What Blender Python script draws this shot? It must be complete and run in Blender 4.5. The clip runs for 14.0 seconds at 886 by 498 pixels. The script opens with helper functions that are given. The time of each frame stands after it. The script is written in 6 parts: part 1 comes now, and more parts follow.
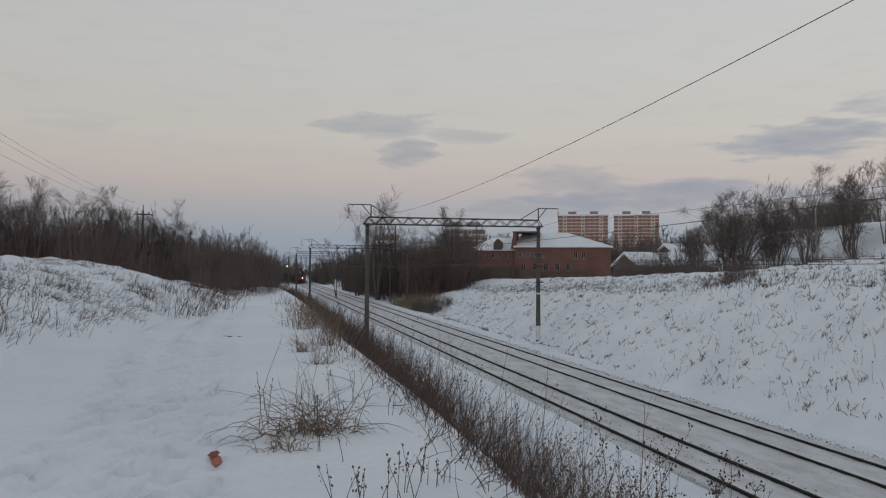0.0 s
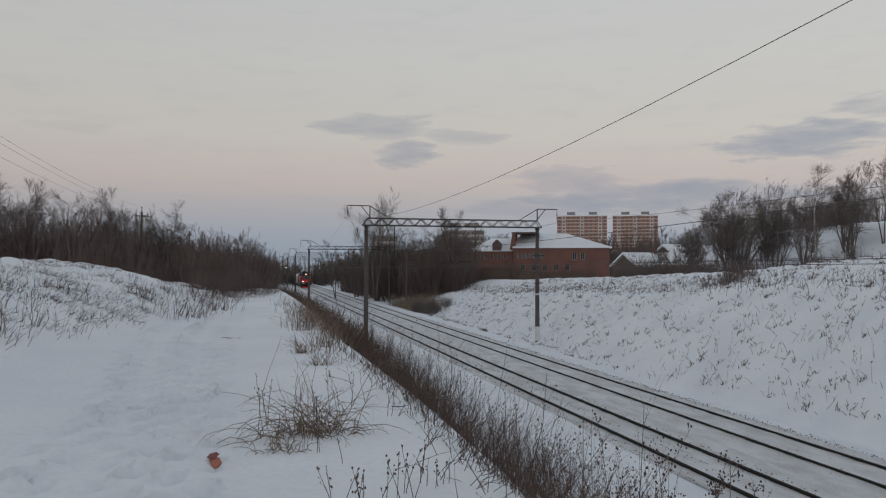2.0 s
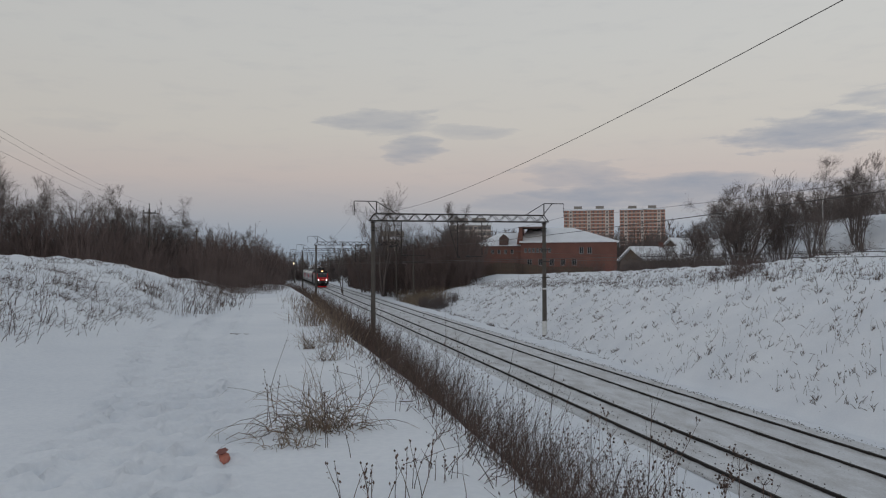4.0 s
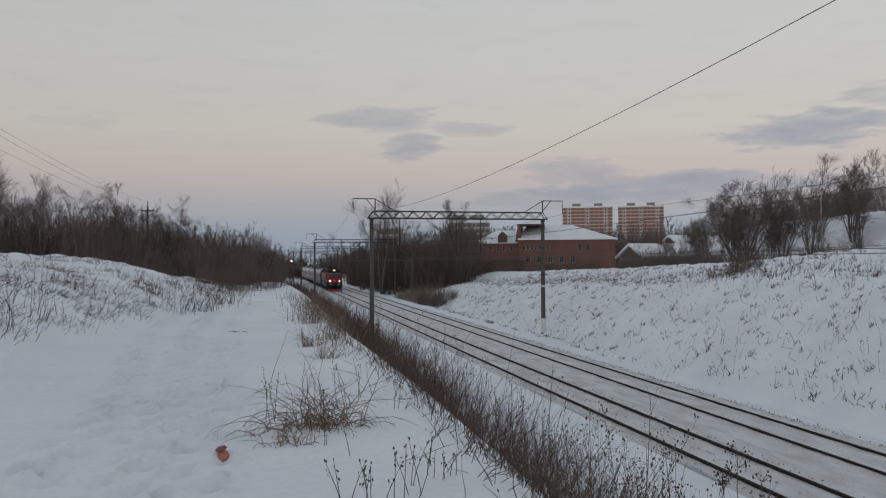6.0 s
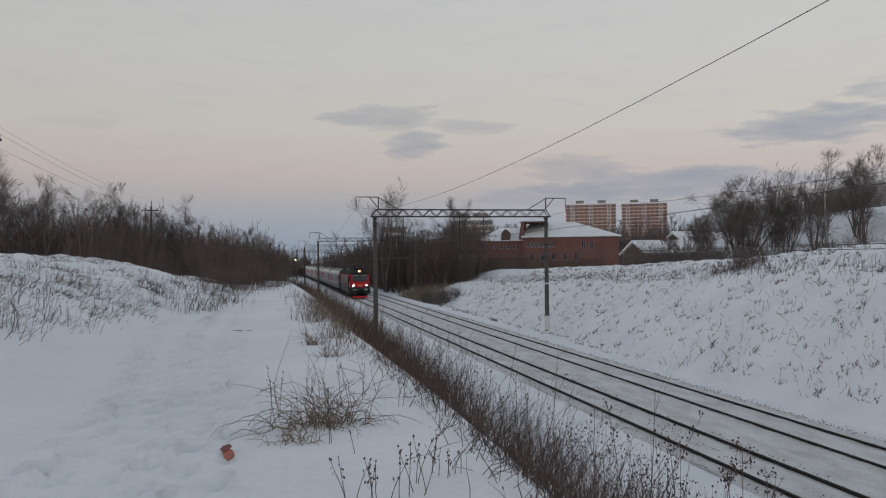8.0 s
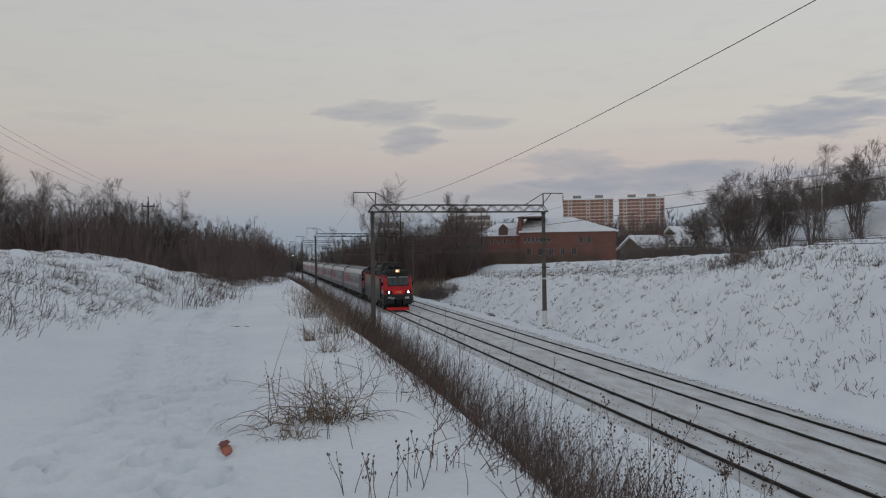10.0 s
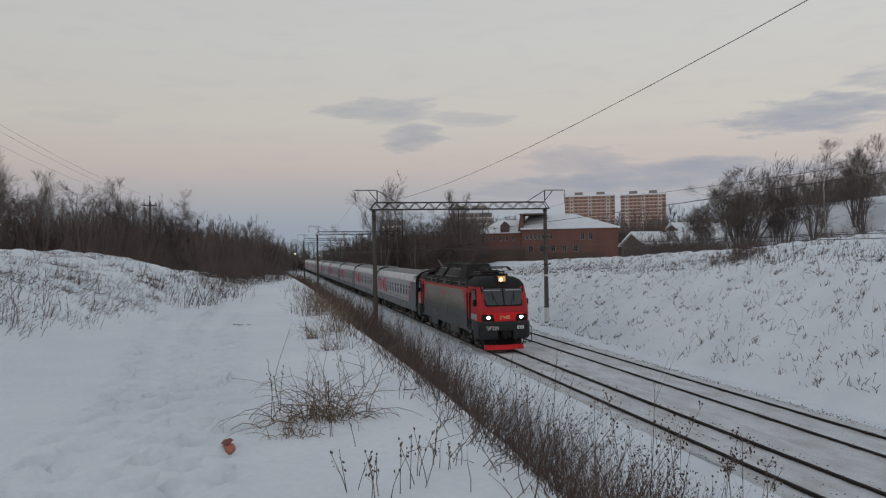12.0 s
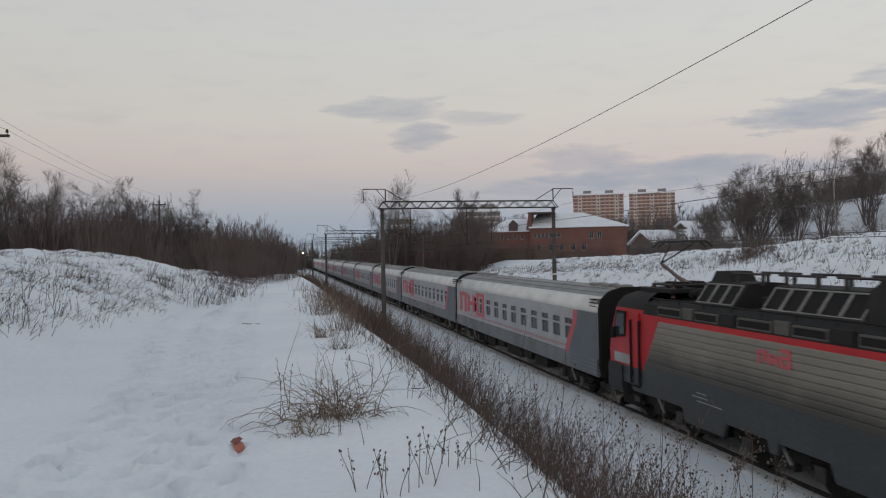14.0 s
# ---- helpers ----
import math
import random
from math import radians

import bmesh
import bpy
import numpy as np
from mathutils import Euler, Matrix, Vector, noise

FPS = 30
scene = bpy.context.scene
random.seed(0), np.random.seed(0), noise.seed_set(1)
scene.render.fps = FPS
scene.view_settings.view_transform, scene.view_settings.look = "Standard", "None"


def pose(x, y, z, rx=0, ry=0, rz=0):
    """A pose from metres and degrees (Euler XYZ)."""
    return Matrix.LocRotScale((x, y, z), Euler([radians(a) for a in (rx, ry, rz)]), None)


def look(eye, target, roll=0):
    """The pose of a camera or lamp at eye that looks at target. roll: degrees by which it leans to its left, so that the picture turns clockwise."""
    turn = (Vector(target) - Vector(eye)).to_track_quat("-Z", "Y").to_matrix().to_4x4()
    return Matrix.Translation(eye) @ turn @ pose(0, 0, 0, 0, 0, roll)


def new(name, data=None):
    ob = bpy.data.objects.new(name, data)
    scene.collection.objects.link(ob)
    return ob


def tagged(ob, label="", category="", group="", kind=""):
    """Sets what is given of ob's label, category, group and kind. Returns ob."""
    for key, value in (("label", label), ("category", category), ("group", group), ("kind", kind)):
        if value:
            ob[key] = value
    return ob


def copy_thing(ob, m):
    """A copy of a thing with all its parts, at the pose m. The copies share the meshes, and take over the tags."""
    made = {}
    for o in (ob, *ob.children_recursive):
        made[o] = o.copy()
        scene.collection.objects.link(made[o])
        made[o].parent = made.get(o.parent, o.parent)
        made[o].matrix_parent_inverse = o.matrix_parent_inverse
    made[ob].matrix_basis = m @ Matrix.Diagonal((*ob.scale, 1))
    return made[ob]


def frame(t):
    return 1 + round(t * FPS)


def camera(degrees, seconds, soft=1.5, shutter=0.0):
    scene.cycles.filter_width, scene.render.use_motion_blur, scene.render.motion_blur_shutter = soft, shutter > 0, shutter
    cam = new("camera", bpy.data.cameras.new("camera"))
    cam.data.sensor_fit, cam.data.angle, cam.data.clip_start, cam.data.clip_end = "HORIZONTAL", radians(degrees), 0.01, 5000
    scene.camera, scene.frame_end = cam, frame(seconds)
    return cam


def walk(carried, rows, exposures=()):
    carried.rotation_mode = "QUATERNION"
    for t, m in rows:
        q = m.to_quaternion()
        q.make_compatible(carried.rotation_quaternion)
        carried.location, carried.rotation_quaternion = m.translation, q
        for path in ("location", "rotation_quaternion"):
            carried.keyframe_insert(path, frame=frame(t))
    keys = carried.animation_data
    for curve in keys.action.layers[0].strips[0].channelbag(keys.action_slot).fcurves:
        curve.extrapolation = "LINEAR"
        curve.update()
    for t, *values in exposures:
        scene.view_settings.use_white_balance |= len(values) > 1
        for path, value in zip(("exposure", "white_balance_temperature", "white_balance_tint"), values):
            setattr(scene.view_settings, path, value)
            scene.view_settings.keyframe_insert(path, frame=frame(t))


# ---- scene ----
TURNS = [
    (0.0, 12.859, 1.406, 0.245),
    (0.5, 13.029, 1.408, 0.374),
    (1.0, 12.977, 1.464, 0.368),
    (1.5, 12.864, 1.533, 0.275),
    (2.0, 12.934, 1.474, 0.114),
    (2.5, 12.713, 1.346, 0.020),
    (3.0, 12.522, 1.218, -0.092),
    (5.5, 12.470, 1.017, -0.295),
    (6.0, 12.536, 0.927, -0.292),
    (6.5, 12.566, 0.876, -0.437),
    (7.0, 12.415, 0.994, -0.560),
    (7.5, 12.353, 0.984, -0.621),
    (8.0, 12.286, 0.779, -0.632),
    (10.5, 12.487, 0.427, -0.761),
    (11.0, 12.413, 0.522, -0.844),
    (11.5, 12.350, 0.504, -0.920),
    (12.0, 12.335, 0.247, -1.051),
    (12.5, 12.194, -0.016, -1.040),
    (13.0, 11.968, 0.090, -1.157),
    (13.5, 11.768, 0.124, -1.105),
    (14.0, 11.732, 0.175, -1.149),
]
cam = camera(58.73, 14.0, soft=1.15, shutter=0.2)
EYE = (-13.32, 0.0, 5.88)


def camera_pose(turn, up, lean):
    """The eye stays; turn right from the track's direction, tilt up and lean, in degrees."""
    return Matrix.Translation(EYE) @ pose(0, 0, 0, 0, 0, -turn) @ pose(0, 0, 0, 90 + up) @ pose(0, 0, 0, 0, 0, lean)


walk(cam, [(t, camera_pose(a, b, c)) for t, a, b, c in TURNS], exposures=[(0.0, -0.06), (8.0, -0.04), (12.5, 0.03), (14.0, 0.12)])


# ---- world and sun ----
def build_world():
    world = bpy.data.worlds.new("dusk_sky")
    scene.world = world
    world.use_nodes = True
    nt = world.node_tree
    n, l = nt.nodes, nt.links
    n.clear()
    out = n.new("ShaderNodeOutputWorld")
    bg = n.new("ShaderNodeBackground")
    co = n.new("ShaderNodeTexCoord")
    sep = n.new("ShaderNodeSeparateXYZ")
    l.new(co.outputs["Generated"], sep.inputs[0])

    def m(op, a, b=None, clamp=False):
        k = n.new("ShaderNodeMath")
        k.operation, k.use_clamp = op, clamp
        for i, v in enumerate((a, b)):
            if v is None:
                continue
            if isinstance(v, (int, float)):
                k.inputs[i].default_value = v
            else:
                l.new(v, k.inputs[i])
        return k.outputs[0]

    el = m("MULTIPLY", m("ARCSINE", sep.outputs[2]), 180 / math.pi)
    az = m("MULTIPLY", m("ARCTAN2", sep.outputs[0], sep.outputs[1]), 180 / math.pi)
    ramp = n.new("ShaderNodeValToRGB")
    l.new(m("DIVIDE", m("ADD", el, 5), 95, True), ramp.inputs[0])
    stops = [(0.0, (0.30, 0.32, 0.38)), (5 / 95, (0.285, 0.345, 0.415)), (7.2 / 95, (0.325, 0.372, 0.435)), (9.4 / 95, (0.43, 0.42, 0.44)),
             (11.3 / 95, (0.535, 0.475, 0.455)), (14.5 / 95, (0.565, 0.54, 0.505)), (20 / 95, (0.56, 0.56, 0.545)), (28 / 95, (0.535, 0.55, 0.56)), (45 / 95, (0.41, 0.445, 0.49)), (1.0, (0.30, 0.36, 0.43))]
    while len(ramp.color_ramp.elements) < len(stops):
        ramp.color_ramp.elements.new(0.5)
    for e, (p, c) in zip(ramp.color_ramp.elements, stops):
        e.position, e.color = p, (*c, 1)
    # long thin evening clouds: azimuth, elevation, half widths, weight
    nz = n.new("ShaderNodeTexNoise")
    comb = n.new("ShaderNodeCombineXYZ")
    l.new(m("MULTIPLY", az, 0.16), comb.inputs[0])
    l.new(m("MULTIPLY", el, 0.75), comb.inputs[1])
    l.new(comb.outputs[0], nz.inputs["Vector"])
    nz.inputs["Scale"].default_value, nz.inputs["Detail"].default_value, nz.inputs["Roughness"].default_value = 1.5, 6, 0.58
    warp = n.new("ShaderNodeTexNoise")
    warp.inputs["Scale"].default_value, warp.inputs["Detail"].default_value = 0.55, 4
    l.new(comb.outputs[0], warp.inputs["Vector"])
    ws = n.new("ShaderNodeSeparateXYZ")
    l.new(warp.outputs["Color"], ws.inputs[0])
    waz = m("ADD", az, m("MULTIPLY", m("SUBTRACT", ws.outputs[0], 0.5), 9.0))
    wel = m("ADD", el, m("MULTIPLY", m("SUBTRACT", ws.outputs[1], 0.5), 1.7))
    wob = m("MULTIPLY", m("SUBTRACT", nz.outputs["Fac"], 0.5), 3.4)
    total = None
    for a0, e0, wa, we, k in CLOUDS:
        dx = m("DIVIDE", m("SUBTRACT", waz, a0), wa)
        dy = m("DIVIDE", m("SUBTRACT", wel, e0), we)
        r = m("ADD", m("MULTIPLY", dx, dx), m("MULTIPLY", dy, dy))
        f = m("MAXIMUM", m("SUBTRACT", m("ADD", 1.0, wob), r), 0.0)
        f = m("MULTIPLY", m("DIVIDE", f, m("ADD", f, 0.75)), k)
        total = f if total is None else m("MAXIMUM", total, f)
    general = m("MULTIPLY", m("MAXIMUM", m("SUBTRACT", nz.outputs["Fac"], 0.52), 0.0), 0.5)
    total = m("ADD", total, general, True)
    mix = n.new("ShaderNodeMix")
    mix.data_type = "RGBA"
    l.new(total, mix.inputs[0])
    l.new(ramp.outputs[0], mix.inputs[6])
    mix.inputs[7].default_value = (0.29, 0.32, 0.385, 1)
    sky = n.new("ShaderNodeTexSky")
    sky.sky_type, sky.sun_disc = "NISHITA", False
    sky.sun_elevation, sky.sun_rotation = radians(1.0), radians(215)
    add = n.new("ShaderNodeMix")
    add.data_type, add.blend_type = "RGBA", "ADD"
    add.inputs[0].default_value = 0.004
    l.new(mix.outputs[2], add.inputs[6])
    l.new(sky.outputs[0], add.inputs[7])
    l.new(add.outputs[2], bg.inputs[0])
    l.new(m("ADD", 0.96, m("MULTIPLY", sep.outputs[0], 0.12)), bg.inputs[1])
    l.new(bg.outputs[0], out.inputs[0])


CLOUDS = [(8.0, 10.2, 5.0, 1.25, 0.8), (10.0, 8.3, 3.0, 1.0, 1.0), (14.5, 9.7, 4.2, 0.6, 0.55), (38.0, 8.6, 6.6, 1.2, 1.3), (45.5, 10.4, 5.0, 1.1, 0.9),
          (21.6, 6.5, 4.0, 0.9, 0.8), (29, 5.1, 11.0, 1.2, 1.2), (20, 4.5, 7.0, 0.7, 0.8), (41, 5.0, 6.0, 0.6, 0.5), (-12, 9.5, 3.0, 0.5, 0.2), (60, 14, 12, 1.2, 0.6), (-50, 12, 14, 1.5, 0.5)]
build_world()
sun = new("sun", bpy.data.lights.new("sun", "SUN"))
sun.data.energy, sun.data.angle, sun.data.color = 0.30, radians(30), (1.0, 0.92, 0.86)
sun.matrix_world = look((-85, -65, 30), (0, 0, 0))


# ---- materials ----
def material(name, base, dark=None, rough=0.8, scale=3.0, fine=40.0, metal=0.0, bump=0.15, spots=0.5, emit=0.0, island=0.0, coords="Object", stretch=None, spec=0.5):
    """A two-scale procedural surface: broad stains and fine grain between the base and the dark colour."""
    mat = bpy.data.materials.new(name)
    mat.use_nodes = True
    nt = mat.node_tree
    n, l = nt.nodes, nt.links
    b = n["Principled BSDF"]
    b.inputs["Roughness"].default_value, b.inputs["Metallic"].default_value = rough, metal
    b.inputs["Specular IOR Level"].default_value = spec
    dark = dark or tuple(c * 0.65 for c in base)
    co = n.new("ShaderNodeTexCoord")
    vec = co.outputs[coords]
    if stretch:
        mp = n.new("ShaderNodeMapping")
        mp.inputs["Scale"].default_value = stretch
        l.new(vec, mp.inputs[0])
        vec = mp.outputs[0]
    noises = []
    for s, det in ((scale, 4), (fine, 3)):
        t = n.new("ShaderNodeTexNoise")
        t.inputs["Scale"].default_value, t.inputs["Detail"].default_value = s, det
        l.new(vec, t.inputs["Vector"])
        noises.append(t)
    r = n.new("ShaderNodeMapRange")
    r.inputs["From Min"].default_value, r.inputs["From Max"].default_value = 0.35, 0.68
    r.inputs["To Max"].default_value = spots
    l.new(noises[0].outputs["Fac"], r.inputs["Value"])
    r2 = n.new("ShaderNodeMapRange")
    r2.inputs["From Min"].default_value, r2.inputs["From Max"].default_value = 0.35, 0.7
    r2.inputs["To Max"].default_value = spots * 0.6
    l.new(noises[1].outputs["Fac"], r2.inputs["Value"])
    a = n.new("ShaderNodeMath")
    a.operation, a.use_clamp = "ADD", True
    l.new(r.outputs[0], a.inputs[0])
    l.new(r2.outputs[0], a.inputs[1])
    fac = a.outputs[0]
    if island:
        g = n.new("ShaderNodeNewGeometry")
        k = n.new("ShaderNodeMath")
        k.operation, k.use_clamp = "MULTIPLY_ADD", True
        l.new(g.outputs["Random Per Island"], k.inputs[0])
        k.inputs[1].default_value = island
        l.new(fac, k.inputs[2])
        fac = k.outputs[0]
    mix = n.new("ShaderNodeMix")
    mix.data_type = "RGBA"
    l.new(fac, mix.inputs[0])
    mix.inputs[6].default_value, mix.inputs[7].default_value = (*base, 1), (*dark, 1)
    l.new(mix.outputs[2], b.inputs["Base Color"])
    if bump:
        bp = n.new("ShaderNodeBump")
        bp.inputs["Strength"].default_value, bp.inputs["Distance"].default_value = bump, 0.02
        l.new(noises[1].outputs["Fac"], bp.inputs["Height"])
        l.new(bp.outputs[0], b.inputs["Normal"])
    if emit:
        b.inputs["Emission Color"].default_value, b.inputs["Emission Strength"].default_value = (*base, 1), emit
    return mat


SNOW = material("snow", (0.81, 0.83, 0.86), (0.67, 0.70, 0.75), 0.75, 0.35, 16, bump=0.55, spots=0.6)
ROOF_SNOW = material("roof_snow", (0.80, 0.82, 0.85), (0.68, 0.69, 0.72), 0.8, 0.4, 5, bump=0.3)
BALLAST_SNOW = material("trodden_snow", (0.72, 0.73, 0.75), (0.40, 0.385, 0.37), 0.85, 0.9, 16, bump=0.9, spots=0.55, stretch=(1.6, 0.6, 1))
RAIL = material("rail_steel", (0.028, 0.024, 0.022), (0.018, 0.014, 0.012), 0.65, 2, 30, metal=0.0, spec=0.25)
CONCRETE = material("concrete", (0.10, 0.088, 0.077), (0.06, 0.054, 0.048), 0.9, 1.2, 30)
STEEL_DARK = material("dark_steel", (0.035, 0.035, 0.037), (0.06, 0.045, 0.038), 0.6, 3, 40, metal=0.4)
WIRE = material("wire", (0.11, 0.10, 0.098), None, 0.6, 3, 40, metal=0.3)
WHITE_PAINT = material("white_paint", (0.7, 0.7, 0.69), (0.5, 0.5, 0.48), 0.7, 6, 50)
BARK = material("bark", (0.165, 0.135, 0.125), (0.10, 0.083, 0.078), 0.95, 5, 40, island=0.4)
BARK_RED = material("thicket_twigs", (0.15, 0.108, 0.097), (0.085, 0.067, 0.063), 0.95, 1, 20, island=0.35, spots=0.3)
BIRCH = material("birch_bark", (0.55, 0.53, 0.5), (0.1, 0.09, 0.085), 0.85, 2.5, 18, spots=0.7)
STRAW = material("dry_stalks", (0.34, 0.25, 0.175), (0.07, 0.052, 0.042), 0.9, 2, 30, island=0.9, spots=0.2)
STRAW_PALE = material("pale_grass", (0.33, 0.255, 0.18), (0.12, 0.09, 0.065), 0.9, 2, 30, island=0.9, spots=0.2)
WEED = material("weed_stems", (0.16, 0.102, 0.078), (0.055, 0.041, 0.035), 0.9, 2, 30, island=0.9, spots=0.2)
BRICK = material("brick_wall", (0.20, 0.092, 0.072), (0.13, 0.066, 0.055), 0.9, 0.4, 14, spots=0.6)


# ---- mesh tools ----
def link(name, bm, mat, parent=None, label="", smooth=False):
    me = bpy.data.meshes.new(name)
    bm.normal_update()
    bm.to_mesh(me)
    bm.free()
    for m in (mat if isinstance(mat, (list, tuple)) else [mat]):
        me.materials.append(m)
    if smooth:
        me.shade_smooth()
    ob = new(name, me)
    ob.parent = parent
    if label:
        ob["label"] = label
    return ob


def part(name, bm, mat, parent, label="", smooth=False):
    return link(name, bm, mat, parent, label, smooth)


def thing(name, m, label, category, group="", kind=""):
    ob = new(name)
    ob.empty_display_size = 0.2
    ob.matrix_basis = m
    return tagged(ob, label, category, group, kind)


def box(bm, x0, y0, z0, x1, y1, z1, bevel=0.0, mat=0):
    made = bmesh.ops.create_cube(bm, size=1, matrix=Matrix.LocRotScale(((x0 + x1) / 2, (y0 + y1) / 2, (z0 + z1) / 2), None, (abs(x1 - x0), abs(y1 - y0), abs(z1 - z0))))
    faces = {f for v in made["verts"] for f in v.link_faces}
    for f in faces:
        f.material_index = mat
    if bevel:
        edges = list({e for v in made["verts"] for e in v.link_edges})
        bmesh.ops.bevel(bm, geom=edges, offset=bevel, segments=2, affect="EDGES", profile=0.6)
    return bm


def rod(bm, a, b, r0, r1=None, n=6):
    a, b = Vector(a), Vector(b)
    r1 = r0 if r1 is None else r1
    q = (b - a).to_track_quat("Z", "Y").to_matrix()
    rings = []
    for p, r in ((a, r0), (b, r1)):
        rings.append([bm.verts.new(p + q @ Vector((r * math.cos(2 * math.pi * k / n), r * math.sin(2 * math.pi * k / n), 0))) for k in range(n)])
    for k in range(n):
        bm.faces.new((rings[0][k], rings[0][(k + 1) % n], rings[1][(k + 1) % n], rings[1][k]))
    bm.faces.new(rings[0][::-1])
    bm.faces.new(rings[1])
    return bm


def loft(bm, rings, closed=True, caps=True, mat=0):
    """Skin through rings of points of equal count."""
    vs = [[bm.verts.new(p) for p in ring] for ring in rings]
    n = len(vs[0])
    for a, b in zip(vs, vs[1:]):
        for k in range(n if closed else n - 1):
            f = bm.faces.new((a[k], a[(k + 1) % n], b[(k + 1) % n], b[k]))
            f.material_index = mat
    if caps and closed:
        bm.faces.new(vs[0][::-1]).material_index = mat
        bm.faces.new(vs[-1]).material_index = mat
    return vs


def B():
    return bmesh.new()


def arrays(name, verts, faces, mat, parent=None, smooth=False):
    """One mesh from numpy arrays of points and quads or triangles."""
    me = bpy.data.meshes.new(name)
    n = faces.shape[1]
    me.vertices.add(len(verts))
    me.vertices.foreach_set("co", np.ascontiguousarray(verts, np.float32).ravel())
    me.loops.add(faces.size)
    me.loops.foreach_set("vertex_index", np.ascontiguousarray(faces, np.int32).ravel())
    me.polygons.add(len(faces))
    me.polygons.foreach_set("loop_start", np.arange(0, faces.size, n, dtype=np.int32))
    me.polygons.foreach_set("loop_total", np.full(len(faces), n, np.int32))
    if smooth:
        me.polygons.foreach_set("use_smooth", np.ones(len(faces), bool))
    me.materials.append(mat)
    me.update(calc_edges=True)
    ob = new(name, me)
    ob.parent = parent
    return ob


# ---- the lie of the land: rails along y at z = 0, near track at x = 0, far track at x = 4.1 ----
def step(a, b, v):
    t = np.clip((v - a) / (b - a), 0, 1)
    return t * t * (3 - 2 * t)


rng = np.random.default_rng(7)
WAVES = [(rng.uniform(0, 2 * math.pi), w * rng.uniform(0.8, 1.25), rng.uniform(0, 6.28)) for w in (0.09, 0.14, 0.23, 0.4, 0.7, 1.1, 1.7, 2.6) for _ in range(3)]


def drift(x, y):
    """Soft uneven snow, about one metre of amplitude for a factor of one."""
    s = 0
    for a, w, p in WAVES:
        s = s + np.sin((x * math.cos(a) + y * math.sin(a)) * w * 2.2 + p + 0.9 * np.sin(0.31 * w * 6 * (y - x) + p)) * 0.12 / (w / 0.09) ** 0.62
    return s


def ground(x, y):
    x, y = np.asarray(x, float), np.asarray(y, float)
    path = 4.25 - 3.1 * step(48, 190, y) + 0.012 * np.clip(-13 - x, 0, 4)
    # bank on the path's far side
    toe = -17.2 + 0.11 * (np.clip(y, 0, 60) - 13)
    m = 2.25 * (1 - np.exp(-np.clip(toe - x, 0, 60) / 4.3)) * (1 - 0.85 * step(29, 62, y + 1.5 * (x + 20))) * (0.35 + 0.65 * step(-5, 16, y))
    m = m - 1.6 * step(23, 34, -x) * step(4, 14, toe - x)
    left = path + m
    # cutting down to the track
    foot = -0.35
    s = np.clip((x + 11.85) / 5.6, 0, 1) ** 1.12
    lf = left * (1 - s) + foot * s
    bed = -0.13
    mid = foot + (bed - foot) * step(-4.3, -2.9, x)
    lf = np.where(x > -6.3, mid, lf)
    # far side: ditch, steep slope, break, gentle slope, crest
    brk = np.interp(y, [-20, 15, 32, 46, 64, 90, 130, 180], [6.6, 5.7, 5.0, 4.5, 3.7, 3.0, 1.9, 1.1])
    cre = np.interp(y, [-20, 20, 45, 52, 63, 86, 104, 148, 200, 300], [9.0, 8.2, 7.05, 6.45, 5.75, 5.05, 4.65, 3.8, 3.2, 3.0])
    xt = 7.4 + 2.5 * step(30, 66, y)
    r = bed + (-0.45 - bed) * step(6.6, xt, x)
    r = r + (brk + 0.45) * np.clip((x - xt) / (16.5 - xt), 0, 1) ** 0.92
    r = np.where(x > 16.5, brk + (cre - brk) * np.clip((x - 16.5) / 11.5, 0, 1), r)
    r = r - 0.9 * step(28, 40, x)
    far = step(60, 220, x) + step(200, 420, y)
    r = r + np.clip(far, 0, 1) * (4.4 - np.clip(r, 0, 9)) * step(20, 50, x)
    r = r + 8.6 * step(50, 70, x) * (1 - step(120, 175, y)) * step(-40, 20, y)
    z = np.where(x < 1, lf, r)
    rough = np.clip(np.abs(x - 2) - 5.5, 0, 4) / 4
    clods = (0.08 * np.sin(2.9 * x + 1.7 * y) * np.sin(3.7 * y - 1.1 * x + 2 * np.sin(0.9 * x)) + 0.34 * drift(2.7 * x + 31, 2.3 * y)) * step(0.5, 4, toe - x) * (1 - step(60, 90, y))
    z = z + clods + (0.07 * np.sin(4.1 * x + 0.8 * y) * np.sin(2.3 * y + 1.3 * x) + 0.05 * np.sin(2.2 * x - 2.9 * y + 1.5 * np.sin(0.7 * y))) * step(9, 13, x) * (1 - step(90, 140, y))
    lane = np.exp(-((x + 14.2) / 1.6) ** 2)
    return z + drift(x, y) * (0.26 * rough * (1 - 0.85 * lane) * (1 - 0.5 * np.exp(-((x + 13) / 2.5) ** 2)) + 0.012)


def trails():
    """Foot-marks of two lines of walkers along the path."""
    marks = []
    r = random.Random(4)
    for x0, bend, gap in ((-14.75, 0.35, 0.66), (-14.05, 0.2, 0.72), (-15.5, 0.5, 0.78)):
        y = 4.2
        k = 0
        while y < 30:
            side = 0.13 if k % 2 else -0.13
            marks.append((x0 + bend * math.sin(y * 0.22) + side + r.uniform(-0.07, 0.07), y, r.uniform(0.10, 0.19)))
            y += gap * 0.5 * r.uniform(0.85, 1.2)
            k += 1
    return marks


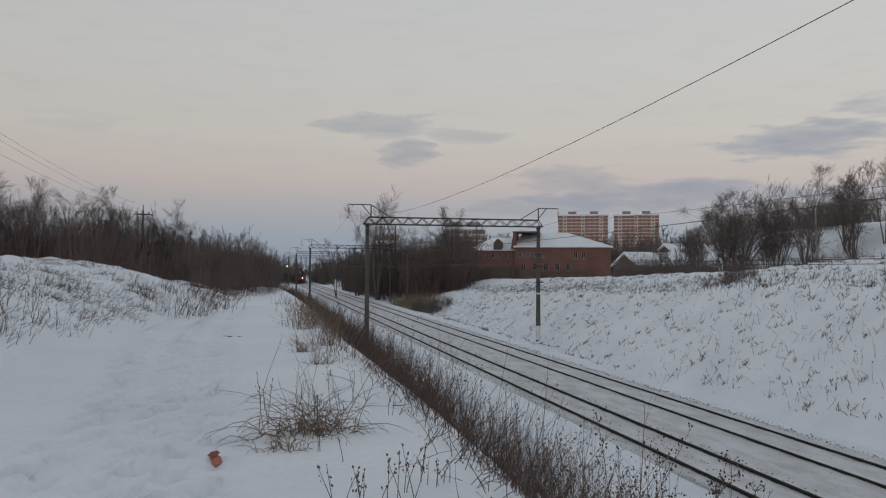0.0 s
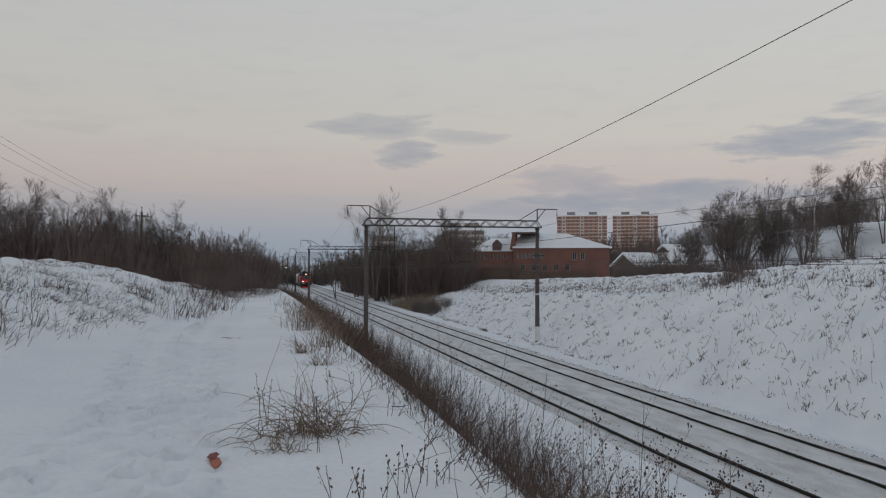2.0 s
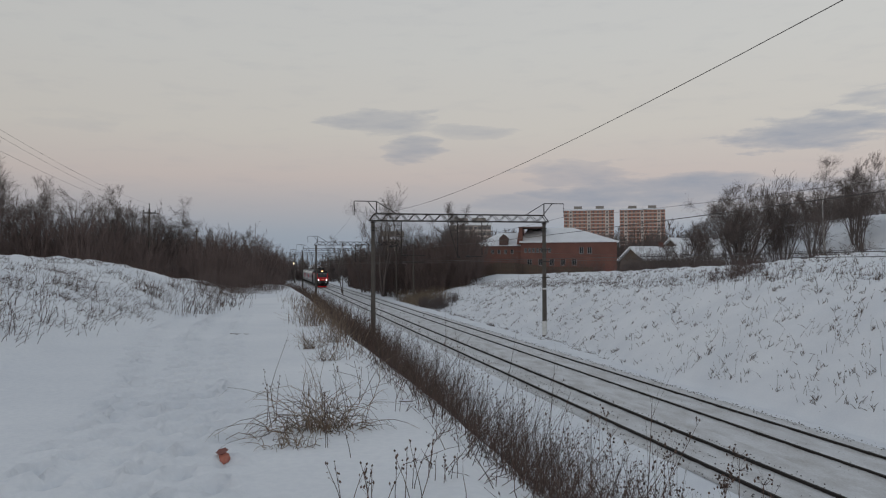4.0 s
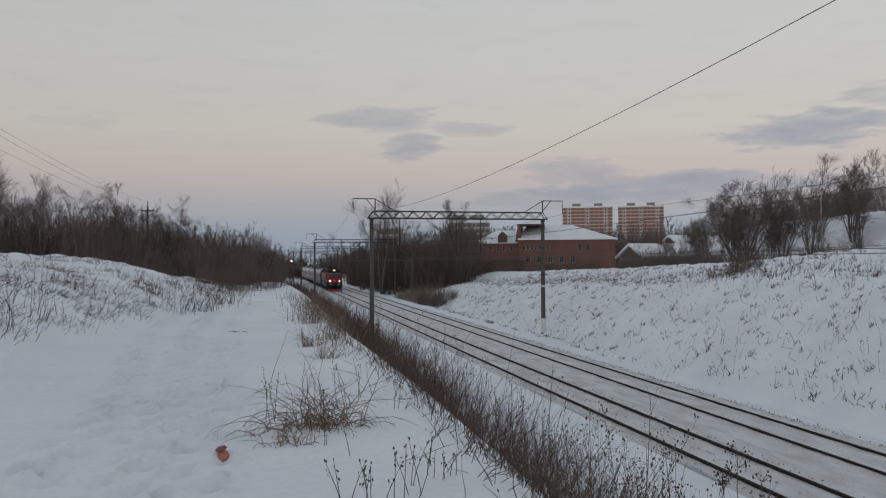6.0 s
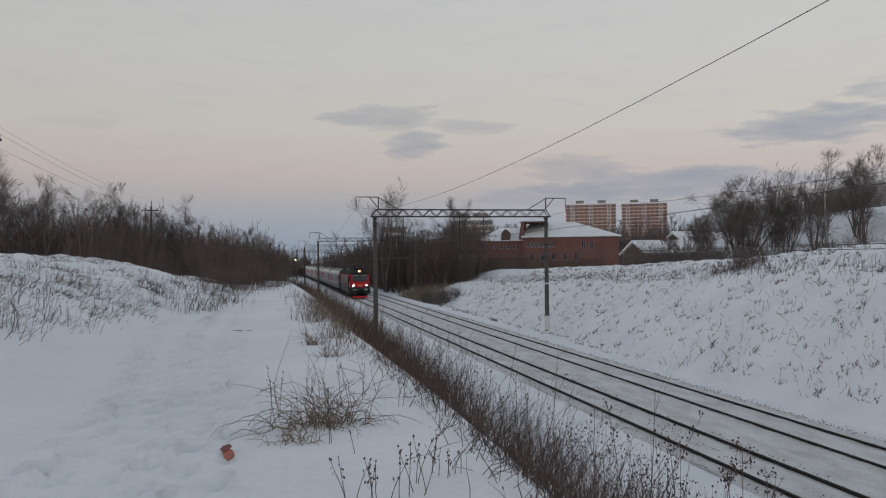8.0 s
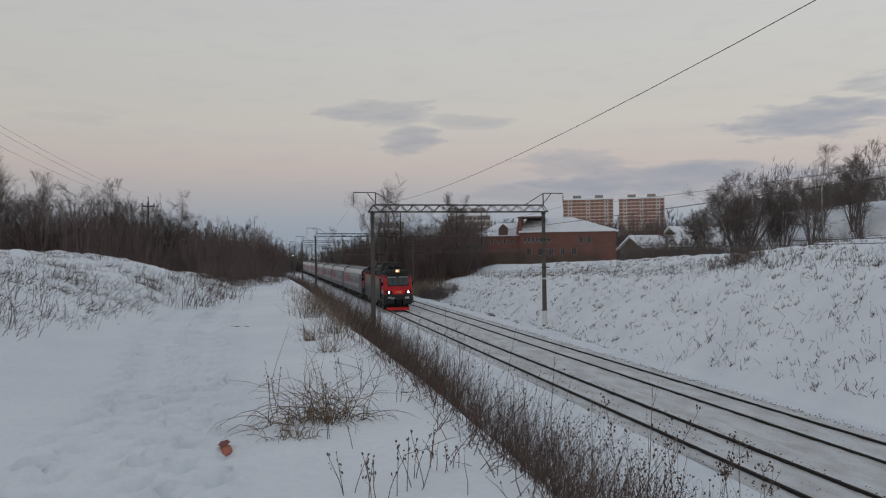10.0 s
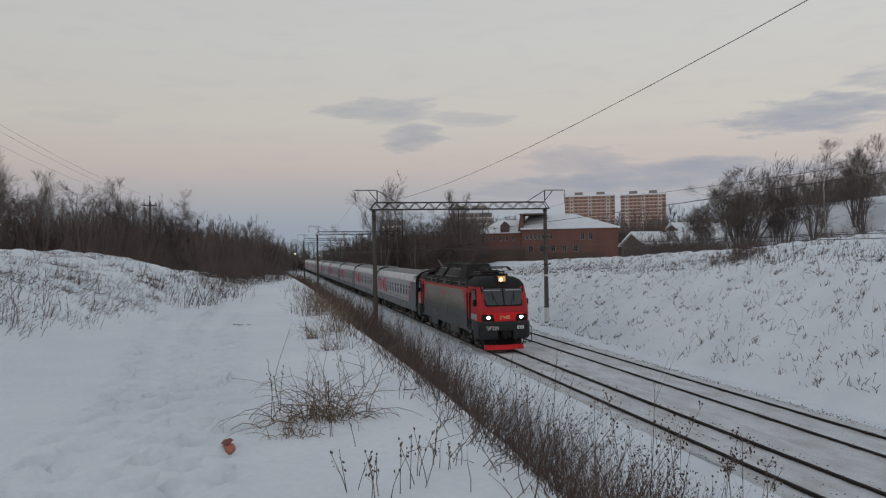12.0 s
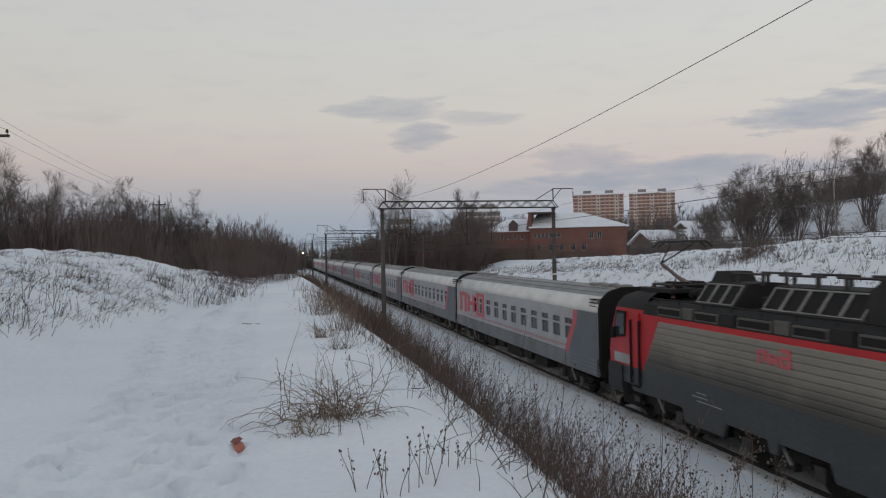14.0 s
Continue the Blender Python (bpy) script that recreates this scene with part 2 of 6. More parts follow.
def build_ground():
    def cuts(*runs):
        out = []
        for a, b, s in runs:
            out += list(np.arange(a, b - 1e-6, s))
        return np.array(out)
    xs = cuts((-900, -120, 60), (-120, -40, 5), (-40, -18, 0.28), (-18, -8.5, 0.09), (-8.5, 8, 0.45), (8, 29, 0.25), (29, 35, 0.45), (35, 130, 5), (130, 1500.1, 60))
    ys = cuts((-90, -10, 4), (-10, 4, 0.6), (4, 17, 0.09), (17, 40, 0.3), (40, 110, 0.6), (110, 260, 3), (260, 500, 15), (500, 2600.1, 75))
    X, Y = np.meshgrid(xs, ys)
    Z = ground(X, Y)
    for mx, my, dp in trails():
        i0, i1 = np.searchsorted(ys, (my - 0.5, my + 0.5))
        j0, j1 = np.searchsorted(xs, (mx - 0.4, mx + 0.4))
        r = ((X[i0:i1, j0:j1] - mx) / 0.085) ** 2 + ((Y[i0:i1, j0:j1] - my) / 0.15) ** 2
        Z[i0:i1, j0:j1] += -dp * np.exp(-r) + 0.35 * dp * np.exp(-(np.sqrt(r) - 1.7) ** 2 * 4)
    nx, ny = len(xs), len(ys)
    i = np.arange(nx * ny).reshape(ny, nx)
    faces = np.stack([i[:-1, :-1], i[:-1, 1:], i[1:, 1:], i[1:, :-1]], -1).reshape(-1, 4)
    ob = arrays("ground", np.stack([X, Y, Z], -1).reshape(-1, 3), faces, SNOW, smooth=True)
    tagged(ob, "uneven snow-covered ground with a trodden footpath and cutting", "snow ground", kind="structure")


def gz(x, y):
    return float(ground(x, y))


build_ground()


# ---- the two tracks ----
def build_track(name, x0, label, near):
    track = thing(name, pose(x0, 0, 0), label, "railway track", "railway tracks", "structure")
    prof = [(-0.075, -0.18), (0.075, -0.18), (0.075, -0.165), (0.012, -0.14), (0.012, -0.045), (0.036, -0.035), (0.036, -0.004), (0.03, 0), (-0.03, 0), (-0.036, -0.004), (-0.036, -0.035), (-0.012, -0.045), (-0.012, -0.14), (-0.075, -0.165)]
    for s in (-0.795, 0.795):
        bm = B()
        loft(bm, [[(s + a, y, b) for a, b in prof] for y in (-60, 900)])
        part("rail", bm, RAIL, track)
    bm = B()
    ys = np.concatenate([np.arange(-20, 120, 0.5), np.arange(120, 901, 20)])
    r = random.Random(3)
    rows = []
    cols = (-2.05, -1.75, -1.45, -1.1, -0.9, -0.72, -0.4, 0, 0.4, 0.72, 0.9, 1.1, 1.6, 2.05) if near else (-2.05, -1.6, -1.1, -0.9, -0.72, -0.4, 0, 0.4, 0.72, 0.9, 1.1, 1.7, 2.2, 2.5)
    for y in ys:
        wob = 0.16 * math.sin(y * 0.43) + 0.1 * math.sin(y * 1.31 + 1) + r.uniform(-0.12, 0.12) + 0.18 if near and y < 120 else 0.0
        rows.append([(x + (wob if near and x < -1.7 else 0.0), y, (-0.105 if (-1.7 if near else -2.2) < x < 2.1 else -0.22) + (0 if abs(x) > 2.04 else r.uniform(-0.014, 0.014)) + (0.0 if near else 0.025) * (abs(x) < 2)) for x in cols])
    loft(bm, rows, closed=False)
    part("snowy_ballast", bm, BALLAST_SNOW, track, "grey trodden snow over the ballast", True)
    return track


build_track("near_track", 0, "near railway track, dark steel rails in grey snow", True)
build_track("far_track", 4.1, "far railway track, rails half buried in snow", False)


# ---- overhead line ----
def concrete_post(parent, x, z0, z1, r0=0.21, r1=0.15, ring=False):
    bm = B()
    rod(bm, (x, 0, z0 - 0.5), (x, 0, z1), r0, r1, 12)
    p = part("post", bm, CONCRETE, parent, "tapered grey concrete post")
    for z in (z1 - 0.75, z1 - 0.5, z1 - 0.1):
        bm = B()
        rod(bm, (x, 0, z - 0.045), (x, 0, z + 0.045), r1 + 0.07, r1 + 0.07, 12)
        part("clamp", bm, STEEL_DARK, p)
    if ring:
        for za, zb in ((-0.3, 0.93), (3.66, 3.80)):
            bm = B()
            k = lambda z: r0 + (r1 - r0) * (z - z0 + 0.5) / (z1 - z0 + 0.5) + 0.006
            rod(bm, (x, 0, za), (x, 0, zb), k(za), k(zb), 12)
            part("painted_band", bm, WHITE_PAINT, p, "white painted band")
    return p


def portal(y, xl=-4.92, xr=10.03, z=9.52, horns=True, ring=False, label="lattice-beam overhead line portal on two concrete posts"):
    t = thing("catenary_portal", pose(0, y, 0), label, "catenary portal", "catenary portals")
    concrete_post(t, xl, gz(xl, y), z - 0.05)
    concrete_post(t, xr, gz(xr, y), z - 0.05, ring=ring)
    # beam: two upper and two lower chords, zigzag on both faces
    zt, zb, w = z + 0.58, z, 0.28
    for yy in (-w, w):
        part("upper_chord", box(B(), xl + 0.1, yy - 0.04, zt - 0.04, xr - 0.1, yy + 0.04, zt + 0.04), STEEL_DARK, t)
        part("lower_chord", box(B(), xl - 0.35, yy - 0.045, zb - 0.045, xr + 0.35, yy + 0.045, zb + 0.045), STEEL_DARK, t)
        for s in (0.1, -0.1):
            e = xl if s > 0 else xr
            part("end_brace", rod(B(), (e + s, yy, zt), (e - 3.2 * s, yy, zb), 0.04, n=4), STEEL_DARK, t)
    n = 26
    bm = B()
    for k in range(n):
        a, b = xl + 0.1 + (xr - xl - 0.2) * k / n, xl + 0.1 + (xr - xl - 0.2) * (k + 1) / n
        for yy in (-w, w):
            rod(bm, (a, yy, zt if k % 2 == 0 else zb), (b, yy, zb if k % 2 == 0 else zt), 0.028, n=4)
        rod(bm, (a, -w, zb), (a, w, zb), 0.022, n=4)
        rod(bm, (a, -w, zt), (a, w, zt), 0.022, n=4)
    tagged(part("beam_lattice", bm, STEEL_DARK, t), kind="stuff")
    if horns:
        for x, s in ((xl + 0.3, -1), (xr, 1)):
            tip = x + s * 1.83
            bm = B()
            rod(bm, (x, 0, zt), (x, 0, z + 1.62), 0.05, n=5)
            rod(bm, (x, 0, z + 1.62), (tip, 0, z + 1.62), 0.04, n=5)
            rod(bm, (x, 0, z + 0.7), (x + s * 0.75, 0, z + 1.6), 0.035, n=5)
            rod(bm, (x, 0, z + 1.6), (x - s * 1.7, 0, zt), 0.035, n=5)
            part("horn_bracket", bm, STEEL_DARK, t)
            bm = B()
            rod(bm, (tip, 0, z + 1.62), (tip, 0, z + 1.3), 0.02, n=5)
            for q in range(3):
                rod(bm, (tip, 0, z + 1.28 - q * 0.16), (tip, 0, z + 1.18 - q * 0.16), 0.065, 0.035, 8)
            rod(bm, (tip, 0, z + 0.85), (tip, 0, z + 0.45), 0.02, n=5)
            part("insulator", bm, STEEL_DARK, t, "hanging string of dark insulators")
    if ring:
        for za, half in ((7.1, 0.55), (6.1, 0.62), (4.7, 0.4)):
            part("cable_bracket", box(B(), xr - half, -0.28, za - 0.04, xr + half, -0.2, za + 0.04), STEEL_DARK, t)
    # drop brackets that carry the wires over each track
    for x, lean, dz in ((-2.55, -0.75, 2.75), (2.3, -0.9, 3.0), (4.43, 0.6, 2.85)):
        foot = dz * (1 if 2 < x < 3 else 0.55)
        br = part("drop_bracket", rod(B(), (x, 0, zb), (x, 0, zb - dz), 0.04, n=5), STEEL_DARK, t)
        part("strut", rod(B(), (x + lean, 0, zb), (x, 0, zb - foot), 0.03, n=5), STEEL_DARK, br)
        for q in range(1, 4):
            f = q / 4
            part("lacing_bar", rod(B(), (x + lean * (1 - f), 0, zb - foot * f), (x, 0, zb - foot * f), 0.02, n=4), STEEL_DARK, br)
    for x0, x1, za in ((-2.6, -0.5, 6.65), (3.0, 4.45, 6.55), (-3.6, -2.6, 7.38), (2.2, 2.45, 6.5)):
        bm = B()
        rod(bm, (x0, 0, za), (x1, 0, za - 0.02), 0.03, n=5)
        rod(bm, (x0 + 0.05, 0, za), (x0 + 0.3, 0, za), 0.075, n=8)
        part("steady_arm", bm, STEEL_DARK, t)
    return t


for y, ring in ((65.0, True), (146.5, False), (207.0, False), (272.0, False), (338.0, False)):
    portal(y, ring=ring)
PORTALS = [-12.0, 65.0, 146.5, 207.0, 272.0, 338.0]


def wire(name, a, b, sag, r, label, group=""):
    bm = B()
    a, b = Vector(a), Vector(b)
    n = 24
    rings = []
    for k in range(n + 1):
        f = k / n
        p = a.lerp(b, f) - Vector((0, 0, 4 * sag * f * (1 - f)))
        rings.append([p + Vector((r * math.cos(q * 2.094), 0, r * math.sin(q * 2.094))) for q in range(3)])
    loft(bm, rings)
    return tagged(link(name, bm, WIRE), label, "overhead wire", group)


for k, (ya, yb) in enumerate(zip(PORTALS, PORTALS[1:])):
    for x, zc, zm in ((0, 6.17, 7.35), (4.1, 6.1, 7.3)):
        wire("contact_wire", (x, ya, zc), (x, yb, zc), 0.04, 0.012, "thin dark contact wire over a railway track", "overhead wires")
        wire("messenger_wire", (x, ya, zm + (0.6 if k == 0 and x == 0 else 0)), (x, yb, zm), 0.3 if x == 0 else 1.05, 0.013 if x == 0 else 0.007, "thin dark messenger wire above the contact wire", "overhead wires")
    wire("shield_wire", (-6.45, ya, 10.65 if k == 0 else 10.31), (-6.45, yb, 10.31), 1.88, 0.0085, "dark wire slung between the horn brackets", "overhead wires")
    wire("feeder_cable", (11.83, ya, 9.97), (11.83, yb, 9.97), 0.6, 0.012, "dark feeder wire on the horn brackets", "overhead wires")


def ballast_stones():
    """Dark stones that show through the snow along the rails."""
    r = np.random.default_rng(21)
    n = 5200
    side_x = r.choice([-1.25, 1.2, 2.95, 3.6, 4.6, 5.25, 5.75, 5.8, 5.85, 0.0, 4.1], n) + r.normal(0, 0.13, n)
    y = 8 + 90 * r.uniform(size=n) ** 1.4
    s = r.uniform(0.015, 0.04, n)
    c = np.stack([side_x, y, np.where(side_x > 5.5, -0.075, -0.098)], 1)
    base = np.array([(1, 0, 0), (-0.4, 0.9, 0), (-0.6, -0.8, 0), (0.1, 0, 0.8), (0.3, 0.1, -0.6)])
    v = c[:, None] + base[None] * s[:, None, None] * r.uniform(0.6, 1.3, (n, 5, 3))
    f = np.array([(0, 1, 3), (1, 2, 3), (2, 0, 3), (1, 0, 4), (2, 1, 4), (0, 2, 4)])
    F = (np.arange(n) * 5)[:, None, None] + f[None]
    tagged(arrays("ballast_stones", v.reshape(-1, 3), F.reshape(-1, 3), UNDER_STONE), "dark ballast stones poking through the snow along the rails", "stones", kind="stuff")


UNDER_STONE = material("ballast_stone", (0.10, 0.09, 0.085), (0.05, 0.045, 0.042), 0.9, 3, 30)
ballast_stones()


# ---- plants: thin tapered stems in numpy ----
def tubes(p0, p1, r0, r1, n=3):
    """Open tapered prisms from p0 to p1."""
    d = p1 - p0
    d = d / np.maximum(np.linalg.norm(d, axis=1, keepdims=True), 1e-6)
    ref = np.where(np.abs(d[:, 2:3]) < 0.9, [[0.0, 0, 1]], [[1.0, 0, 0]])
    a = np.cross(d, ref)
    a /= np.linalg.norm(a, axis=1, keepdims=True)
    b = np.cross(d, a)
    N = len(p0)
    V = np.empty((N, 2 * n, 3))
    for k in range(n):
        c, s = math.cos(2 * math.pi * k / n), math.sin(2 * math.pi * k / n)
        V[:, k] = p0 + (a * c + b * s) * r0[:, None]
        V[:, n + k] = p1 + (a * c + b * s) * r1[:, None]
    base = (np.arange(N) * 2 * n)[:, None]
    F = np.concatenate([base + np.array([[k, (k + 1) % n, n + (k + 1) % n, n + k]]) for k in range(n)], 1).reshape(-1, 4)
    return V.reshape(-1, 3), F


def ribbons(p0, p1, r0, r1):
    """The finest twigs: one narrow four-sided blade each."""
    d = p1 - p0
    a = np.cross(d, np.roll(d, 1, axis=1) + 0.01)
    a /= np.maximum(np.linalg.norm(a, axis=1, keepdims=True), 1e-9)
    V = np.stack([p0 - a * r0[:, None], p0 + a * r0[:, None], p1 + a * r1[:, None], p1 - a * r1[:, None]], 1)
    return V.reshape(-1, 3), (np.arange(len(p0)) * 4)[:, None] + np.array([[0, 1, 2, 3]])


def chain(start, direction, length, radius, rnd, seg=3, droop=0.0, wander=0.15, tip=0.25):
    """Curved stems: arrays of segment ends and radii, and the nodes along each stem."""
    N = len(start)
    d = direction / np.linalg.norm(direction, axis=1, keepdims=True)
    nodes, rad = [start], [radius]
    p = start
    for k in range(seg):
        d = d + rnd.normal(0, wander, (N, 3)) + np.array([0, 0, -droop])
        d /= np.linalg.norm(d, axis=1, keepdims=True)
        p = p + d * (length / seg)[:, None]
        nodes.append(p)
        rad.append(radius * (1 - (1 - tip) * (k + 1) / seg))
    return nodes, rad, d


def chain_tubes(nodes, rad, n=3):
    p0, p1 = np.concatenate(nodes[:-1]), np.concatenate(nodes[1:])
    return tubes(p0, p1, np.concatenate(rad[:-1]), np.concatenate(rad[1:]), n)


def merge(parts):
    V, F, o = [], [], 0
    for v, f in parts:
        V.append(v)
        F.append(f + o)
        o += len(v)
    return np.concatenate(V), np.concatenate(F)


def side(nodes, rad, per, rnd, length, spread=0.7, up=0.4, lo=0.25, droop=0.0, thin=0.6, seg=2):
    """Side shoots on a set of stems."""
    N, S = len(nodes[0]), len(nodes) - 1
    idx = np.repeat(np.arange(N), per)
    f = rnd.uniform(lo, 1.0, len(idx)) * S
    k = np.minimum(f.astype(int), S - 1)
    w = (f - k)[:, None]
    P, R = np.stack(nodes), np.stack(rad)
    p = P[k, idx] * (1 - w) + P[k + 1, idx] * w
    r = (R[k, idx] * (1 - w[:, 0]) + R[k + 1, idx] * w[:, 0]) * thin
    d = P[k + 1, idx] - P[k, idx]
    d /= np.maximum(np.linalg.norm(d, axis=1, keepdims=True), 1e-6)
    q = d + rnd.normal(0, spread, (len(idx), 3)) + np.array([0, 0, up])
    L = length[idx] * rnd.uniform(0.5, 1.1, len(idx)) * (1.15 - 0.6 * f / S)
    return chain(p, q, L, r, rnd, seg=seg, droop=droop)


def tree_arrays(seed, height=7.0, trunk_r=0.13, stems=1, fork=0.25, limbs=14, twigs=(7, 6), spread=0.6, up=0.45, limb=0.42, tilt=0.28, fine=0.095):
    """A bare winter tree: trunk arrays and crown arrays, each order of branches longer and finer than a brush."""
    rnd = np.random.default_rng(seed)
    ang = np.arange(stems) * 2.4 + rnd.uniform(0, 1, stems)
    lean = rnd.uniform(0.3, 1.0, stems) * tilt if stems > 1 else np.array([0.04])
    d = np.stack([np.cos(ang) * lean, np.sin(ang) * lean, np.ones(stems)], 1)
    s = np.stack([np.cos(ang) * 0.07, np.sin(ang) * 0.07, np.full(stems, -0.3)], 1) * (1 if stems > 1 else np.array([[0, 0, 1]]))
    L = height * rnd.uniform(0.72, 1.0, stems) if stems > 1 else np.array([height * 0.95])
    nodes, rad, _ = chain(s, d, L + 0.3, np.full(stems, trunk_r), rnd, seg=6, wander=0.08, tip=0.08)
    trunk = chain_tubes(nodes, rad, 5)
    n1, r1, _ = side(nodes, rad, limbs, rnd, L * limb, spread, up, fork, seg=4, thin=0.5)
    n2, r2, _ = side(n1, r1, twigs[0], rnd, np.repeat(L * limb * 0.55, limbs), spread * 0.95, up * 0.45, 0.2, seg=2, thin=0.5)
    r2 = [np.maximum(r, 0.006) for r in r2]
    n3, r3, _ = side(n2, r2, twigs[1] + 3, rnd, np.full(len(n2[0]), height * fine), spread * 0.95, up * 0.35, 0.1, seg=1, thin=0.5)
    r3 = [np.maximum(r, 0.0042) for r in r3]
    crown = merge([chain_tubes(n1, r1, 3), ribbons(np.concatenate(n2[:-1]), np.concatenate(n2[1:]), np.concatenate(r2[:-1]), np.concatenate(r2[1:])), ribbons(n3[0], n3[1], r3[0], r3[1])])
    return trunk, crown


def shrub_arrays(seed, height=4.6, fine=5, thick=1.0):
    """A far bush: many thin upright shoots with fine twigs."""
    rnd = np.random.default_rng(seed)
    m = 13
    ang, rr = rnd.uniform(0, 6.28, m), rnd.uniform(0, 1, m) ** 0.6
    s = np.stack([np.cos(ang) * rr * 1.1, np.sin(ang) * rr * 1.1, np.full(m, -0.3)], 1)
    d = np.stack([np.cos(ang) * rr * 0.32, np.sin(ang) * rr * 0.32, np.ones(m)], 1)
    L = height * rnd.uniform(0.55, 1.05, m)
    nodes, rad, _ = chain(s, d, L, np.full(m, 0.026), rnd, seg=3, wander=0.1, tip=0.3)
    n1, r1, _ = side(nodes, rad, 7, rnd, L * 0.34, 0.38, 0.55, 0.12, seg=1, thin=0.7)
    n2, r2, _ = side(n1, r1, fine, rnd, np.full(len(n1[0]), height * 0.13), 0.6, 0.3, 0.15, seg=1, thin=0.8)
    flat = lambda q, r: ribbons(np.concatenate(q[:-1]), np.concatenate(q[1:]), np.maximum(np.concatenate(r[:-1]), 0.010) * thick, np.maximum(np.concatenate(r[1:]), 0.006) * thick)
    return flat(nodes, rad), merge([flat(n1, r1), flat(n2, r2)])


def place(arr, x, y, z, turn, size, sz=None):
    v, f = arr
    c, s = math.cos(turn), math.sin(turn)
    w = np.stack([(v[:, 0] * c - v[:, 1] * s) * size + x, (v[:, 0] * s + v[:, 1] * c) * size + y, v[:, 2] * (sz or size) + z], 1)
    return w, f


KINDS = {
    "round": tree_arrays(1, 7.5, 0.11, 6, 0.28, 9, (8, 8), 0.7, 0.32, 0.36, tilt=0.6),
    "tall": tree_arrays(2, 9.0, 0.10, 2, 0.35, 10, (7, 6), 0.42, 0.6, 0.30, tilt=0.12),
    "many": tree_arrays(3, 7.0, 0.06, 9, 0.25, 7, (6, 6), 0.55, 0.45, 0.32, tilt=0.42),
    "big": tree_arrays(4, 13.0, 0.17, 5, 0.3, 9, (8, 7), 0.55, 0.42, 0.34, tilt=0.4, fine=0.085),
    "birch": tree_arrays(5, 12.0, 0.15, 1, 0.32, 24, (7, 8), 0.5, 0.45, 0.24, fine=0.07),
}
SHRUBS = [shrub_arrays(20 + k) for k in range(5)]
FAR_SHRUBS = [shrub_arrays(30 + k, fine=4, thick=2.2) for k in range(5)]
PROTO = {}


def tree(kind, x, y, size, turn, label, z=None, bark=None, tall=1.0):
    """A tree of its own: trunk and crown of bare twigs."""
    if kind not in PROTO:
        (tv, tf), (cv, cf) = KINDS[kind]
        a = arrays("trunk", tv, tf, bark or BARK, smooth=True)
        b = arrays("crown", cv, cf, BARK)
        PROTO[kind] = (a.data, b.data)
        for o in (a, b):
            bpy.data.objects.remove(o)
    t = thing("tree", Matrix.LocRotScale((x, y, gz(x, y) - 0.1 if z is None else z), Euler((0, 0, turn)), (size, size, size * tall)), label, "tree", "bare trees")
    for nm, me in zip(("trunk", "crown"), PROTO[kind]):
        o = new(nm, me)
        o.parent = t
    return t


def thicket(name, spots, label, mat=None, cat="thicket"):
    """Bare bushes too dense to count, as one object."""
    rnd = np.random.default_rng(len(spots))
    parts = []
    for x, y, s in spots:
        tr, cr = (FAR_SHRUBS if y > 205 else SHRUBS)[rnd.integers(5)]
        a = rnd.uniform(0, 6.28)
        z = gz(x, y) - 0.15
        parts += [place(tr, x, y, z, a, s, s * rnd.uniform(0.85, 1.2)), place(cr, x, y, z, a, s, s * rnd.uniform(0.85, 1.2))]
    v, f = merge(parts)
    return tagged(arrays(name, v, f, mat or BARK_RED), label, cat, kind="stuff")


rw = np.random.default_rng(11)


def belt(ys, xs, depth, n, lo, hi, y0, y1, grow=0.0):
    """Spots along an edge that runs through the given points, spread to one side."""
    out = []
    for _ in range(n):
        y = y0 + (y1 - y0) * rw.uniform() ** 1.35
        x = np.interp(y, ys, xs) + depth * rw.uniform() ** 1.3
        out.append((x, y, rw.uniform(lo, hi) * (1 + grow * float(step(84, 130, y)))))
    return out


thicket("thicket", belt([76, 80, 88, 110, 150, 230], [-25, -21.5, -17.5, -14, -11.4, -10.2], -13, 340, 0.95, 1.4, 76, 230, 0.15), "dense brown thicket of bare bushes beside the path")
thicket("thicket", belt([52, 58, 66, 76, 90], [-17.6, -16.4, -15.6, -15.0, -14.2], -9, 110, 0.4, 0.8, 53, 84), "brown brush where the bank runs out beside the path")
thicket("thicket", belt([60, 80], [-26, -25.5], -28, 240, 0.85, 1.4, 60, 88), "dense brown thicket of bare bushes behind the snowy bank")
thicket("thicket", [q for q in belt([48, 60, 75, 100, 118], [29.5, 30.5, 31, 33, 38], 14, 190, 0.26, 0.46, 50, 118) if q[0] > 0.45 * q[1] - 12], "low dark thicket along the top of the far bank", BARK)
thicket("thicket", [(x, y, s) for x, y, s in zip(rw.uniform(32, 52, 110), rw.uniform(90, 106, 110), rw.uniform(0.5, 0.9, 110)) if x > 0.45 * y - 11], "brown thicket before the small houses", BARK)
thicket("thicket", [(x, 118 - 0.62 * (x - 44) + rw.uniform(-9, 3), rw.uniform(0.45, 1.0)) for x in rw.uniform(44, 72, 70)], "grey-brown brush at the foot of the far terrace", BARK)
thicket("thicket", [(x, 128 - 0.62 * (x - 44) + rw.uniform(0, 16), rw.uniform(0.9, 1.6)) for x in rw.uniform(62, 96, 70)], "grey-brown brush along the top of the far terrace", BARK)
thicket("thicket", [(x, 152 - 0.3 * x + rw.uniform(-4, 4), rw.uniform(0.6, 0.85)) for x in rw.uniform(24, 56, 60)], "low brown shrubs before the brick building", BARK_RED)
wide = []
while len(wide) < 330:
    y = 128 + 110 * rw.uniform() ** 1.3
    x0, x1 = np.interp(y, [128, 160, 240], [13, 9, 7.5]), 0.265 * y - 14
    wide.append((x0 + (x1 - x0) * rw.uniform(), y, rw.uniform(1.15, 2.0)))
